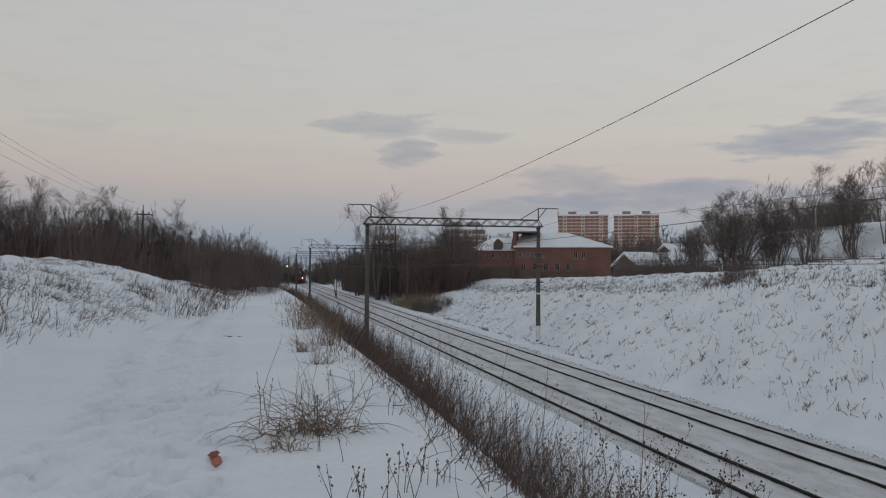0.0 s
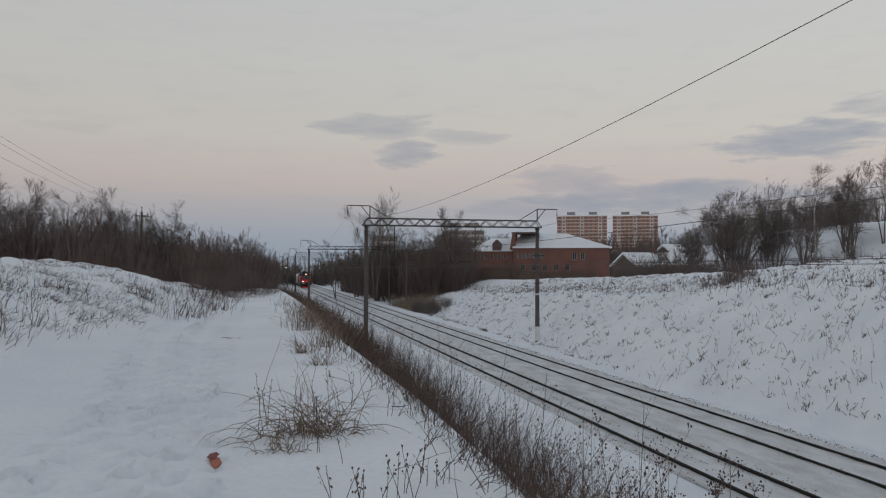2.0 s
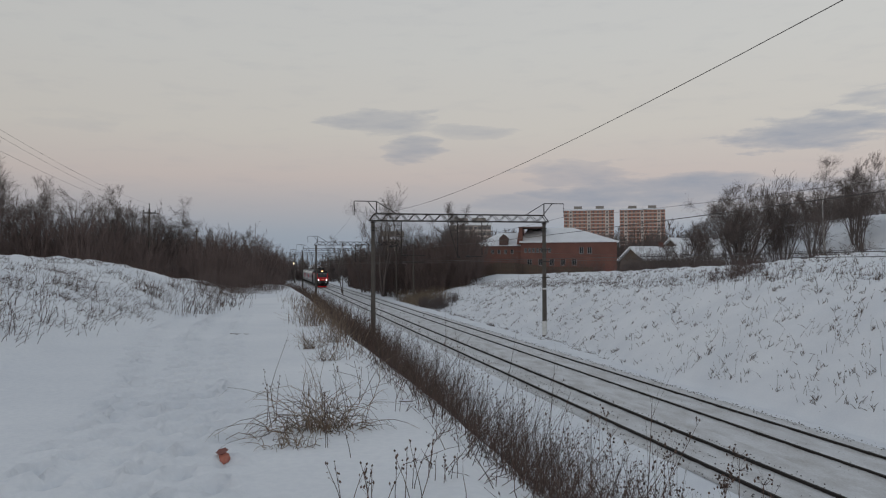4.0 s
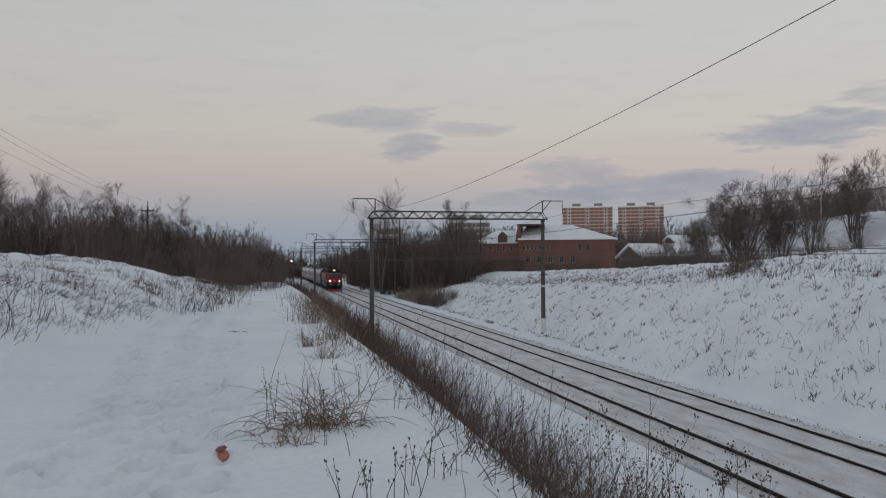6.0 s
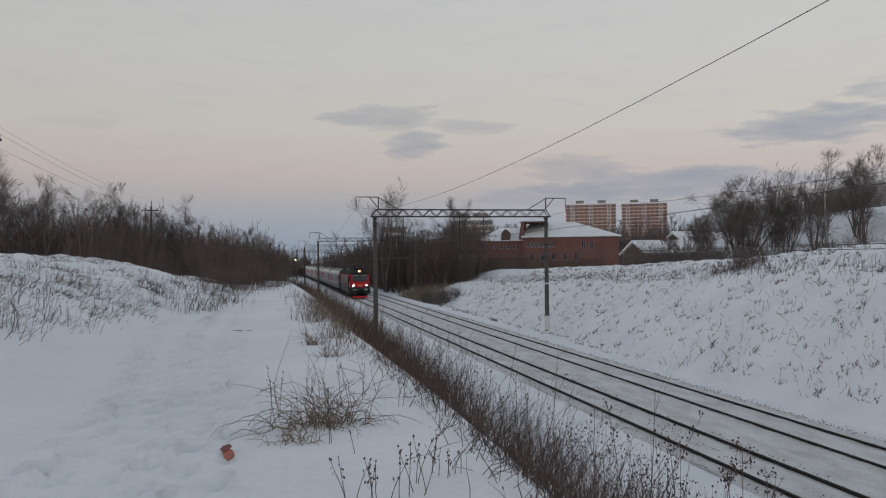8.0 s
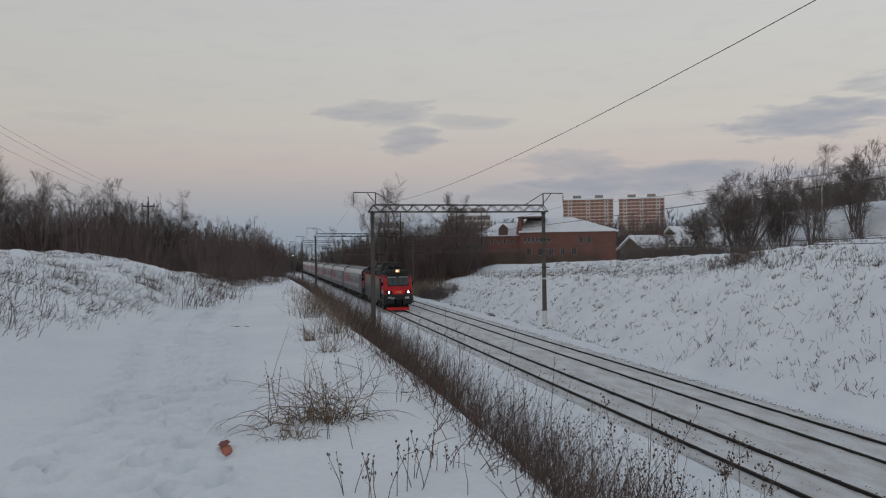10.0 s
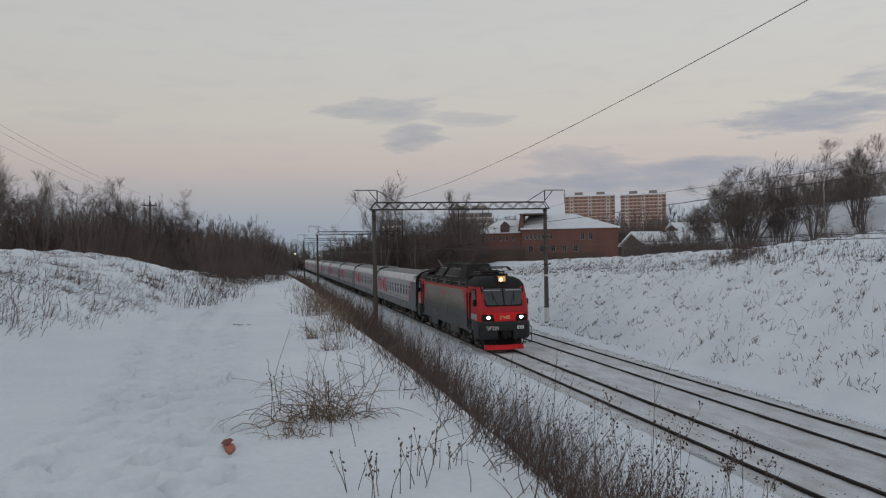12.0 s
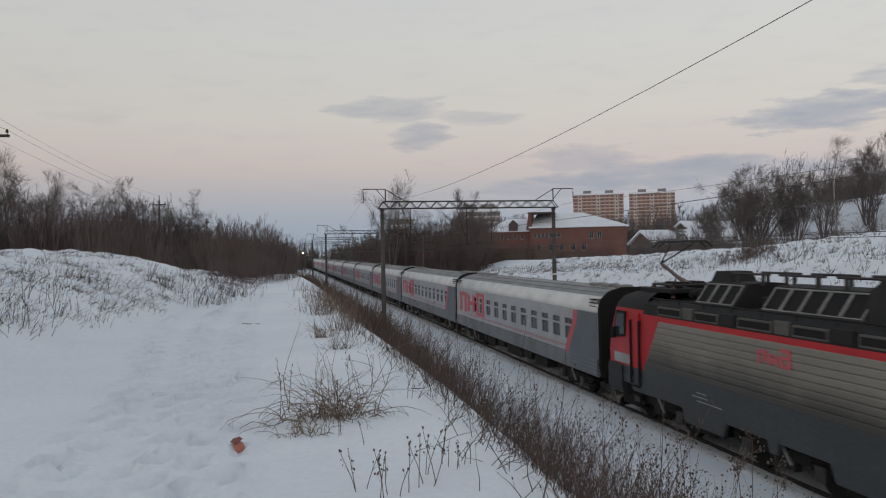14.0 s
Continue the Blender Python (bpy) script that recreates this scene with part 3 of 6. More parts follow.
wide += [(np.interp(q, [122, 160, 240], [14, 8.8, 7.5]) + rw.uniform(0, 5), q, rw.uniform(0.5, 0.85)) for q in rw.uniform(126, 230, 80)]
thicket("thicket", wide, "tall brown thicket beyond the far track", BARK_RED)
thicket("thicket", belt([240, 400], [-30, -20], 90, 130, 1.6, 2.3, 290, 430), "distant dark wood across the end of the line", BARK)
thicket("thicket", [(rw.uniform(9, 46), rw.uniform(285, 360), rw.uniform(1.5, 2.3)) for _ in range(110)], "distant dark wood beside the line", BARK)
wood = []
while len(wood) < 260:
    a, dist = rw.uniform(13, 45), rw.uniform(215, 330)
    wood.append((-13.3 + dist * math.sin(radians(a)), dist * math.cos(radians(a)), rw.uniform(2.1, 3.2)))
thicket("thicket", wood, "grey wood behind the brick building and houses", BARK)

for k, x, y, s, lab in (("round", -29.2, 66, 1.15, "bare rounded oak above the thicket"), ("many", -33.5, 62, 1.3, "bare many-stemmed tree behind the bank"), ("tall", -36, 66, 1.1, "tall bare tree behind the bank"),
                        ("many", -24.9, 71, 1.08, "bare many-stemmed tree behind the bank"), ("tall", -24.3, 75, 0.7, "slim bare tree in the thicket"), ("many", -22.0, 76, 1.0, "bare many-stemmed tree in the thicket"), ("many", -27.2, 72, 0.98, "bare many-stemmed tree behind the bank"),
                        ("tall", -19.5, 88, 0.62, "slim bare tree in the thicket"), ("tall", -16.5, 100, 0.7, "slim bare tree in the thicket"), ("tall", -15.3, 105, 0.72, "slim bare tree in the thicket"), ("tall", -14.2, 115, 0.7, "slim bare tree in the thicket"),
                        ("big", 8.0, 150, 1.45, "big spreading bare tree beyond the far track"), ("big", 11.5, 158, 1.2, "big spreading bare tree beyond the far track"), ("tall", 1.6, 165, 1.25, "bare tree beyond the far track"), ("tall", 18.5, 140, 1.6, "tall bare tree beyond the far track"), ("tall", 20.5, 142, 1.5, "tall bare tree beyond the far track"),
                        ("many", 14, 150, 1.5, "bare many-stemmed tree beyond the far track"), ("many", 24, 150, 1.35, "bare many-stemmed tree beyond the far track"),
                        ("round", 47.0, 92, 1.75, "big many-limbed bare tree beyond the far bank"), ("many", 46, 92, 1.25, "bare many-stemmed tree beyond the far bank"), ("many", 53, 85, 1.2, "bare many-stemmed tree beyond the far bank"), ("birch", 45.7, 74.5, 1.08, "slender birch with a pale trunk"),
                        ("many", 42.5, 93, 0.95, "dark bushy bare tree beyond the far bank"), ("many", 58, 84, 1.25, "bare many-stemmed tree beyond the far bank"), ("tall", 61, 82, 1.00, "bare tree beyond the far bank"), ("many", 64, 80, 1.30, "bare many-stemmed tree beyond the far bank"), ("tall", 66, 76, 1.00, "bare tree beyond the far bank"),
                        *[("many", 43 + 24 * f, 98 - 20 * f + g, sz, "bare many-stemmed tree beyond the far bank") for f, g, sz in ((0.0, 0, 1.05), (0.1, 4, 1.25), (0.2, -2, 1.5), (0.28, 5, 1.6), (0.36, 0, 1.45), (0.45, 4, 1.35), (0.6, 6, 1.45), (0.7, 3, 1.4), (0.8, 8, 1.4), (0.9, 4, 1.35), (1.0, 7, 1.35))],
                        *[("many", x, y, sz, "bare many-stemmed tree beyond the far track") for x, y, sz in ((9, 155, 1.9), (12, 148, 1.7), (16, 160, 1.8), (19, 150, 1.7), (22, 158, 1.75), (26, 156, 1.6), (6.5, 170, 1.7), (28, 162, 1.5))],
                        *[("many", x, y, sz, "bare many-stemmed tree behind the bank") for x, y, sz in ((-31.5, 66, 1.2), (-35, 68, 1.3), (-38, 70, 1.35), (-28.0, 70, 0.9), (-26.2, 74, 0.95), (-23.3, 80, 0.9))],
                        ("many", 40, 98, 0.8, "dark bushy bare tree beyond the far bank")):
    tree(k, x, y, s, (x * 7.3 + y) % 6.28, lab, bark=BIRCH if k == "birch" else None)


def stalks(name, pts, h, r, label, mat, cat="dry grass", lean=0.35, droop=0.05, shoots=0, shoot_len=0.3, seg=3, heads=0.0, kind="stuff", parent=None, wander=0.12, wind=(0.15, -0.1)):
    """Dry stems that stand on the given spots; heads: radius of the seed heads."""
    rnd = np.random.default_rng(int(abs(pts[:, 0].sum() * 100)) % 99991)
    N = len(pts)
    d = np.stack([rnd.normal(wind[0], lean, N), rnd.normal(wind[1], lean, N), np.ones(N)], 1)
    nodes, rad, _ = chain(pts, d, h, r, rnd, seg=seg, droop=droop, wander=wander)
    parts = [chain_tubes(nodes, rad)]
    tips = [nodes[-1]]
    if shoots:
        n1, r1, _ = side(nodes, rad, shoots, rnd, h * shoot_len, 0.6, 0.35, 0.3)
        parts.append(chain_tubes(n1, r1))
        tips.append(n1[-1])
    if heads:
        p = np.concatenate(tips)
        k = np.full(len(p), heads) * rnd.uniform(0.5, 1.2, len(p))
        up = np.array([[0, 0, 1.0]]) + rnd.normal(0, 0.4, (len(p), 3))
        parts.append(tubes(p - up * k[:, None] * 0.6, p + up * k[:, None] * 0.2, k * 0.3, k, 5))
        parts.append(tubes(p + up * k[:, None] * 0.2, p + up * k[:, None] * 1.3, k, k * 0.25, 5))
    v, f = merge(parts)
    ob = arrays(name, v, f, mat, parent)
    return tagged(ob, label, cat, kind=kind) if not parent else ob


def on_ground(x, y, sink=0.04):
    return np.stack([x, y, ground(x, y) - sink], 1)


# brush on the near slope of the cutting
n = 3300
cy, cx = 3.5 + 34 * rw.uniform(size=130) ** 1.3, -11.2 + 6.2 * rw.beta(1.1, 1.4, 130)
ch = rw.uniform(0.55, 1.2, 130)
pick = rw.integers(0, 130, n)
y = cy[pick] + rw.normal(0, 0.3, n)
x = np.maximum(cx[pick] + rw.normal(0, 0.28, n), -11.55 + 0.3 * np.sin(1.3 * y) + 0.2 * np.sin(3.1 * y))
stalks("slope_brush", on_ground(x, y), rw.uniform(0.4, 1.4, n) * ch[pick], np.full(n, 0.0052), "dense dry brown brush on the slope of the cutting", WEED, "dry brush", 0.4, 0.06, 7, 0.42)
n = 4600
y = 22 + 105 * rw.uniform(size=n) ** 1.25
x = -10.95 + 0.3 * np.sin(0.8 * y) + 0.25 * np.sin(2.3 * y + 1) + 4.6 * rw.beta(1.2, 1.7, n)
stalks("slope_brush", on_ground(x, y), rw.uniform(0.5, 1.3, n) * (0.92 + 0.16 * np.sin(y * 0.9) + 0.1 * np.sin(y * 2.3)), np.full(n, 0.010), "dense dry brown brush on the slope of the cutting", WEED, "dry brush", 0.22, 0.02, 4, 0.4, seg=2)
n = 520
y = 4 + 22 * rw.uniform(size=n) ** 1.3
x = rw.uniform(-10.7, -5.5, n)
stalks("seed_heads", on_ground(x, y), rw.uniform(0.7, 1.5, n), np.full(n, 0.005), "tall dry weeds with dark seed heads on the slope", WEED, "dry weeds", 0.14, 0.0, 4, 0.28, heads=0.011)

n = 260
y = rw.uniform(4.7, 7.8, n)
x = -10.9 + 2.4 * rw.uniform(size=n)
stalks("slope_weeds", on_ground(x, y), rw.uniform(0.6, 1.25, n), np.full(n, 0.0042), "tangled dry weeds low on the slope of the cutting", WEED, "dry weeds", 0.26, 0.03, 6, 0.34, heads=0.008)


def tufts(name, centres, per, spread, h, r, label, mat, **kw):
    c = np.repeat(np.asarray(centres, float), per, 0)
    p = c[:, :2] + rw.normal(0, spread, (len(c), 2))
    hh = h * rw.uniform(0.45, 1.1, len(c))
    return stalks(name, on_ground(p[:, 0], p[:, 1]), hh, np.full(len(c), r), label, mat, **kw)


# bank beside the path
c = [(-17.5 - 8 * rw.uniform() ** 1.2 + 0.11 * (yy - 13), yy) for yy in 14 + 38 * rw.uniform(size=420) ** 1.0]
tufts("bank_grass", c, 13, 0.2, 0.38, 0.0052, "scattered tufts of dry grass on the snowy bank", WEED, lean=0.6, droop=0.14, wind=(0.25, 0))
c = [(-17.2 + 0.11 * (yy - 13) - rw.uniform(-0.3, 1.4), yy) for yy in rw.uniform(24, 58, 45)]
tufts("bank_grass", c, 14, 0.35, 0.62, 0.009, "dry brown grass along the foot of the bank", WEED, lean=0.3, droop=0.05)
c = [(-17.6 - rw.uniform(0, 2.4), yy) for yy in rw.uniform(12.5, 17.5, 24)]
tufts("bank_weeds", c, 7, 0.22, 0.62, 0.006, "brown dry weeds beside the path", WEED, lean=0.15, droop=0.0, shoots=4, shoot_len=0.3, heads=0.012)
c = [(-17.9 - 6 * rw.uniform() + 0.11 * (yy - 13), yy) for yy in rw.uniform(16, 46, 46)]
tufts("bank_clumps", c, 46, 0.3, 0.36, 0.0065, "bent brown grass clumps poking out of the bank's snow", WEED, lean=0.75, droop=0.2, shoots=1, shoot_len=0.4, wind=(0.4, 0))
# row between path and cutting
c = [(-11.9 + rw.normal(0, 0.35), yy) for yy in rw.uniform(15, 36, 30)]
tufts("verge_grass", c, 10, 0.2, 0.7, 0.007, "dry grass between the path and the cutting", STRAW, lean=0.25, droop=0.05)
# bent grass over the edge of the cutting
c = [(-11.5 + rw.normal(0, 0.3), 5 + 30 * rw.uniform() ** 1.2) for _ in range(64)]
tufts("edge_grass", c, 6, 0.2, 0.5, 0.0042, "bent dry grass along the edge of the cutting", WEED, lean=0.6, droop=0.12, shoots=1, heads=0.006)
# far bank
n = 3600
y = 20 + 95 * rw.uniform(size=n) ** 1.1
x = rw.uniform(8.0, 28, n)
stalks("far_bank_weeds", on_ground(x, y), 0.12 + 0.6 * rw.uniform(size=n) ** 2.2, np.full(n, 0.013), "sparse leaning dry stalks on the far snowy slope", WEED, "dry weeds", 0.65, 0.12, 1, 0.45, seg=3, wind=(-0.1, 0.2))
c = [(rw.uniform(8.2, 27), yy) for yy in 20 + 90 * rw.uniform(size=1000) ** 1.2]
tufts("far_bank_grass", c, 8, 0.11, 0.3, 0.02, "small tufts of dry grass on the far snowy slope", WEED, lean=0.55, droop=0.12, seg=2)
n = 130
y = 15 + 26 * rw.uniform(size=n)
x = rw.uniform(8.2, 13.5, n)
stalks("far_bank_stems", on_ground(x, y), rw.uniform(0.4, 1.0, n), np.full(n, 0.009), "single dry stems with dark heads at the foot of the far slope", WEED, "dry weeds", 0.28, 0.02, 1, 0.25, heads=0.028)
n = 1900
y = rw.uniform(28, 150, n)
x = rw.normal(18.6, 1.5, n)
stalks("far_bank_grass", on_ground(x, y), rw.uniform(0.3, 0.75, n), np.full(n, 0.013), "strip of dry weeds along the top of the far slope", WEED, "dry weeds", 0.25, 0.03, 1, 0.4, seg=2)


# ---- poles of the line behind the bank ----
def line_pole(y, x=-23.8, top=11.2):
    t = thing("utility_pole", pose(x, y, 0), "grey concrete utility pole with a steel crossarm", "utility pole", "utility poles")
    bm = B()
    rod(bm, (0, 0, gz(x, y) - 0.5), (0, 0, top - 0.25), 0.12, 0.08, 8)
    part("post", bm, CONCRETE, t)
    bm = B()
    box(bm, -0.58, -0.05, top - 0.68, 0.58, 0.05, top - 0.58)
    rod(bm, (0, 0, top - 0.4), (0, 0, top), 0.03, n=6)
    part("crossarm", bm, STEEL_DARK, t)
    for xx, z in ((-0.5, top - 0.58), (0.5, top - 0.58), (0, top)):
        bm = B()
        rod(bm, (xx, 0, z), (xx, 0, z + 0.1), 0.015, n=6)
        rod(bm, (xx, 0, z + 0.07), (xx, 0, z + 0.2), 0.06, 0.04, 8)
        part("insulator", bm, STEEL_DARK, t)


def trackside_pole(x, y, high):
    """A single pole with a wide crossarm."""
    t = thing("utility_pole", pose(x, y, gz(x, y)), "weathered pole with a wide crossarm beyond the far track", "utility pole", "utility poles")
    part("post", rod(B(), (0, 0, -0.5), (0, 0, high), 0.17, 0.12, 8), CONCRETE, t)
    part("crossarm", box(B(), -1.8, -0.06, high - 2.25, 1.8, 0.06, high - 2.1), STEEL_DARK, t)
    part("top_bracket", rod(B(), (0, 0, high - 0.2), (-0.5, 0, high + 0.5), 0.05, n=5), STEEL_DARK, t)
    for xx in (-1.6, -0.9, 0.9, 1.6):
        part("insulator", rod(B(), (xx, 0, high - 2.1), (xx, 0, high - 1.85), 0.06, 0.04, 6), STEEL_DARK, t)


trackside_pole(9.54, 126.0, 8.9)
POLES = [-9.0, 32.4, 74.3]
for y in POLES:
    line_pole(y)
for ya, yb in zip(POLES, POLES[1:]):
    for dx, dz in ((-0.5, -0.4), (0.5, -0.4), (0, 0.18)):
        wire("telephone_wire", (-23.8 + dx, ya, 11.2 + dz), (-23.8 + dx, yb, 11.2 + dz), 0.35, 0.0065, "thin wire between the utility poles", "telephone wires")


# ---- the train: near track, fronts towards -y, y = 0 at the locomotive's nose ----
RED = material("red_paint", (0.47, 0.022, 0.028), (0.27, 0.018, 0.021), 0.4, 1.2, 25, spots=0.5, bump=0.05, spec=0.25)
# a second, brighter red for the headlight panel and the front plough
RED_BRIGHT = material("bright_red", (0.80, 0.022, 0.026), (0.6, 0.02, 0.022), 0.4, 2, 25, spots=0.4, bump=0.05, spec=0.25)
DARK_GREY = material("dark_grey_paint", (0.030, 0.030, 0.032), (0.018, 0.018, 0.018), 0.6, 1, 20, spots=0.6, bump=0.08, spec=0.3)
LOWER_GREY = material("blue_grey_paint", (0.068, 0.076, 0.08), (0.045, 0.046, 0.046), 0.5, 0.6, 14, spots=0.8, bump=0.08, spec=0.3, stretch=(1, 0.3, 1))
ROOF_GREY = material("roof_grey_paint", (0.026, 0.025, 0.025), (0.016, 0.015, 0.014), 0.75, 1.5, 20, bump=0.1, spec=0.2)
PALE_GREY = material("pale_grey_paint", (0.34, 0.34, 0.34), (0.2, 0.195, 0.185), 0.5, 1.5, 25)
VENT_GREY = material("vent_grey_paint", (0.26, 0.255, 0.24), (0.09, 0.085, 0.075), 0.6, 2, 25)
BLACK = material("black_rubber", (0.014, 0.014, 0.015), (0.024, 0.022, 0.02), 0.8, 2, 20, spec=0.15)
UNDER = material("underframe_grime", (0.026, 0.024, 0.022), (0.014, 0.013, 0.012), 0.9, 2, 20, spots=0.7, spec=0.15)
GLASS = material("dark_glass", (0.025, 0.03, 0.032), (0.02, 0.022, 0.024), 0.08, 1, 10, bump=0.0, spec=0.55)
LAMP = material("headlight_glow", (1.0, 0.95, 0.9), (1.0, 0.95, 0.9), 0.4, 1, 1, emit=26, bump=0)
WINDSCREEN = material("windscreen_glass", (0.035, 0.042, 0.044), (0.02, 0.024, 0.026), 0.06, 1, 4, bump=0.0, spec=0.7)
LAMP_WARM = material("warm_lamp_glow", (1.0, 0.64, 0.3), (1.0, 0.64, 0.3), 0.4, 1, 1, emit=14, bump=0)
LAMP_DIM = material("lamp_reflector_glow", (0.75, 0.36, 0.12), (0.5, 0.22, 0.08), 0.4, 9, 20, emit=0.45, bump=0)
SIGNAL_GLOW = material("signal_glow", (1.0, 0.8, 0.5), (1.0, 0.8, 0.5), 0.4, 1, 1, emit=12, bump=0)
SILVER = material("silver_grey_paint", (0.38, 0.385, 0.395), (0.25, 0.25, 0.25), 0.45, 0.8, 18, spots=0.5, bump=0.06)
SILVER_LOW = material("grey_lower_paint", (0.19, 0.195, 0.205), (0.10, 0.098, 0.095), 0.5, 0.8, 18, spots=0.7, bump=0.06)
COACH_ROOF = material("coach_roof_paint", (0.27, 0.275, 0.28), (0.15, 0.152, 0.15), 0.6, 0.7, 12, spots=0.7)
FROST = material("frosted_roof_edge", (0.74, 0.73, 0.71), (0.44, 0.43, 0.41), 0.7, 0.9, 10, spots=0.45)
COACH_RED = material("coach_red_paint", (0.50, 0.075, 0.095), (0.36, 0.09, 0.10), 0.5, 1.5, 20, spots=0.5)
GOLD = material("pale_gold_paint", (0.75, 0.45, 0.22), (0.6, 0.35, 0.18), 0.5, 3, 20)


def ribbed_paint():
    """Beige side panels, dirtier towards the frame where the wheels throw up grime."""
    m = material("beige_panel_paint", (0.235, 0.215, 0.18), (0.15, 0.135, 0.11), 0.5, 0.8, 16, spots=0.5, bump=0.05, stretch=(1, 0.25, 1))
    nt = m.node_tree
    n, l = nt.nodes, nt.links
    b = n["Principled BSDF"]
    old = b.inputs["Base Color"].links[0].from_socket
    co = n.new("ShaderNodeTexCoord")
    sp = n.new("ShaderNodeSeparateXYZ")
    l.new(co.outputs["Object"], sp.inputs[0])
    nz = n.new("ShaderNodeTexNoise")
    nz.inputs["Scale"].default_value = 0.9
    l.new(co.outputs["Object"], nz.inputs["Vector"])
    a = n.new("ShaderNodeMath")
    a.operation = "MULTIPLY_ADD"
    l.new(nz.outputs["Fac"], a.inputs[0])
    a.inputs[1].default_value = 0.5
    l.new(sp.outputs[2], a.inputs[2])
    r = n.new("ShaderNodeMapRange")
    r.inputs["From Min"].default_value, r.inputs["From Max"].default_value = 2.40, 3.10
    r.inputs["To Min"].default_value, r.inputs["To Max"].default_value = 0.93, 0.0
    l.new(a.outputs[0], r.inputs["Value"])
    mx = n.new("ShaderNodeMix")
    mx.data_type = "RGBA"
    l.new(r.outputs[0], mx.inputs[0])
    l.new(old, mx.inputs[6])
    mx.inputs[7].default_value = (0.042, 0.036, 0.03, 1)
    l.new(mx.outputs[2], b.inputs["Base Color"])
    return m


DARK_ROOFING = material("brown_glaze", (0.10, 0.045, 0.035), (0.06, 0.03, 0.025), 0.4, 4, 30)
SHOULDER = material("grimy_roof_paint", (0.10, 0.092, 0.08), (0.05, 0.045, 0.04), 0.7, 1.5, 20)
END_GREY = material("blue_grey_end_paint", (0.115, 0.135, 0.155), (0.08, 0.088, 0.095), 0.5, 1, 18)
BEIGE = ribbed_paint()
LOCO_L = 19.92
K = LOCO_L / 21.7
LEVELS = [(1.55, 0.12, 1.50), (1.72, 0.04, 1.52), (2.26, 0.02, 1.53), (2.34, 0.05, 1.53), (2.72, 0.14, 1.53), (3.2, 0.30, 1.51), (3.78, 0.52, 1.47), (3.95, 0.60, 1.43), (4.18, 0.82, 1.28), (4.34, 1.3, 1.05), (4.40, 2.2, 0.75)]


def nose(x, z):
    """How far back the cab's front lies at the given place."""
    zs = [a for a, _, _ in LEVELS]
    yf, w = np.interp(z, zs, [b for _, b, _ in LEVELS]), np.interp(z, zs, [c for _, _, c in LEVELS])
    u = abs(x) / w
    return float(yf + 0.10 * u * u + 0.2 * max(0.0, (u - 0.82) / 0.18) ** 2.4)


def patch(bm, xs, zs, flip, lift, thick=0.02):
    """A curved plate on the cab's front between the x and z values; each row may lean."""
    rows = [[(x, nose(x, z) - lift, z) for x in np.linspace(a, b, 9)] for z, a, b in [(z, *xs[i]) for i, z in enumerate(zs)]]
    back = [[(x, y + thick + lift, z) for x, y, z in row] for row in rows]
    f = (lambda p: (p[0], LOCO_L - p[1], p[2])) if flip else (lambda p: p)
    rings = [[f(p) for p in r] + [f(p) for p in q[::-1]] for r, q in zip(rows, back)]
    loft(bm, rings)
    bmesh.ops.recalc_face_normals(bm, faces=bm.faces)
    return bm


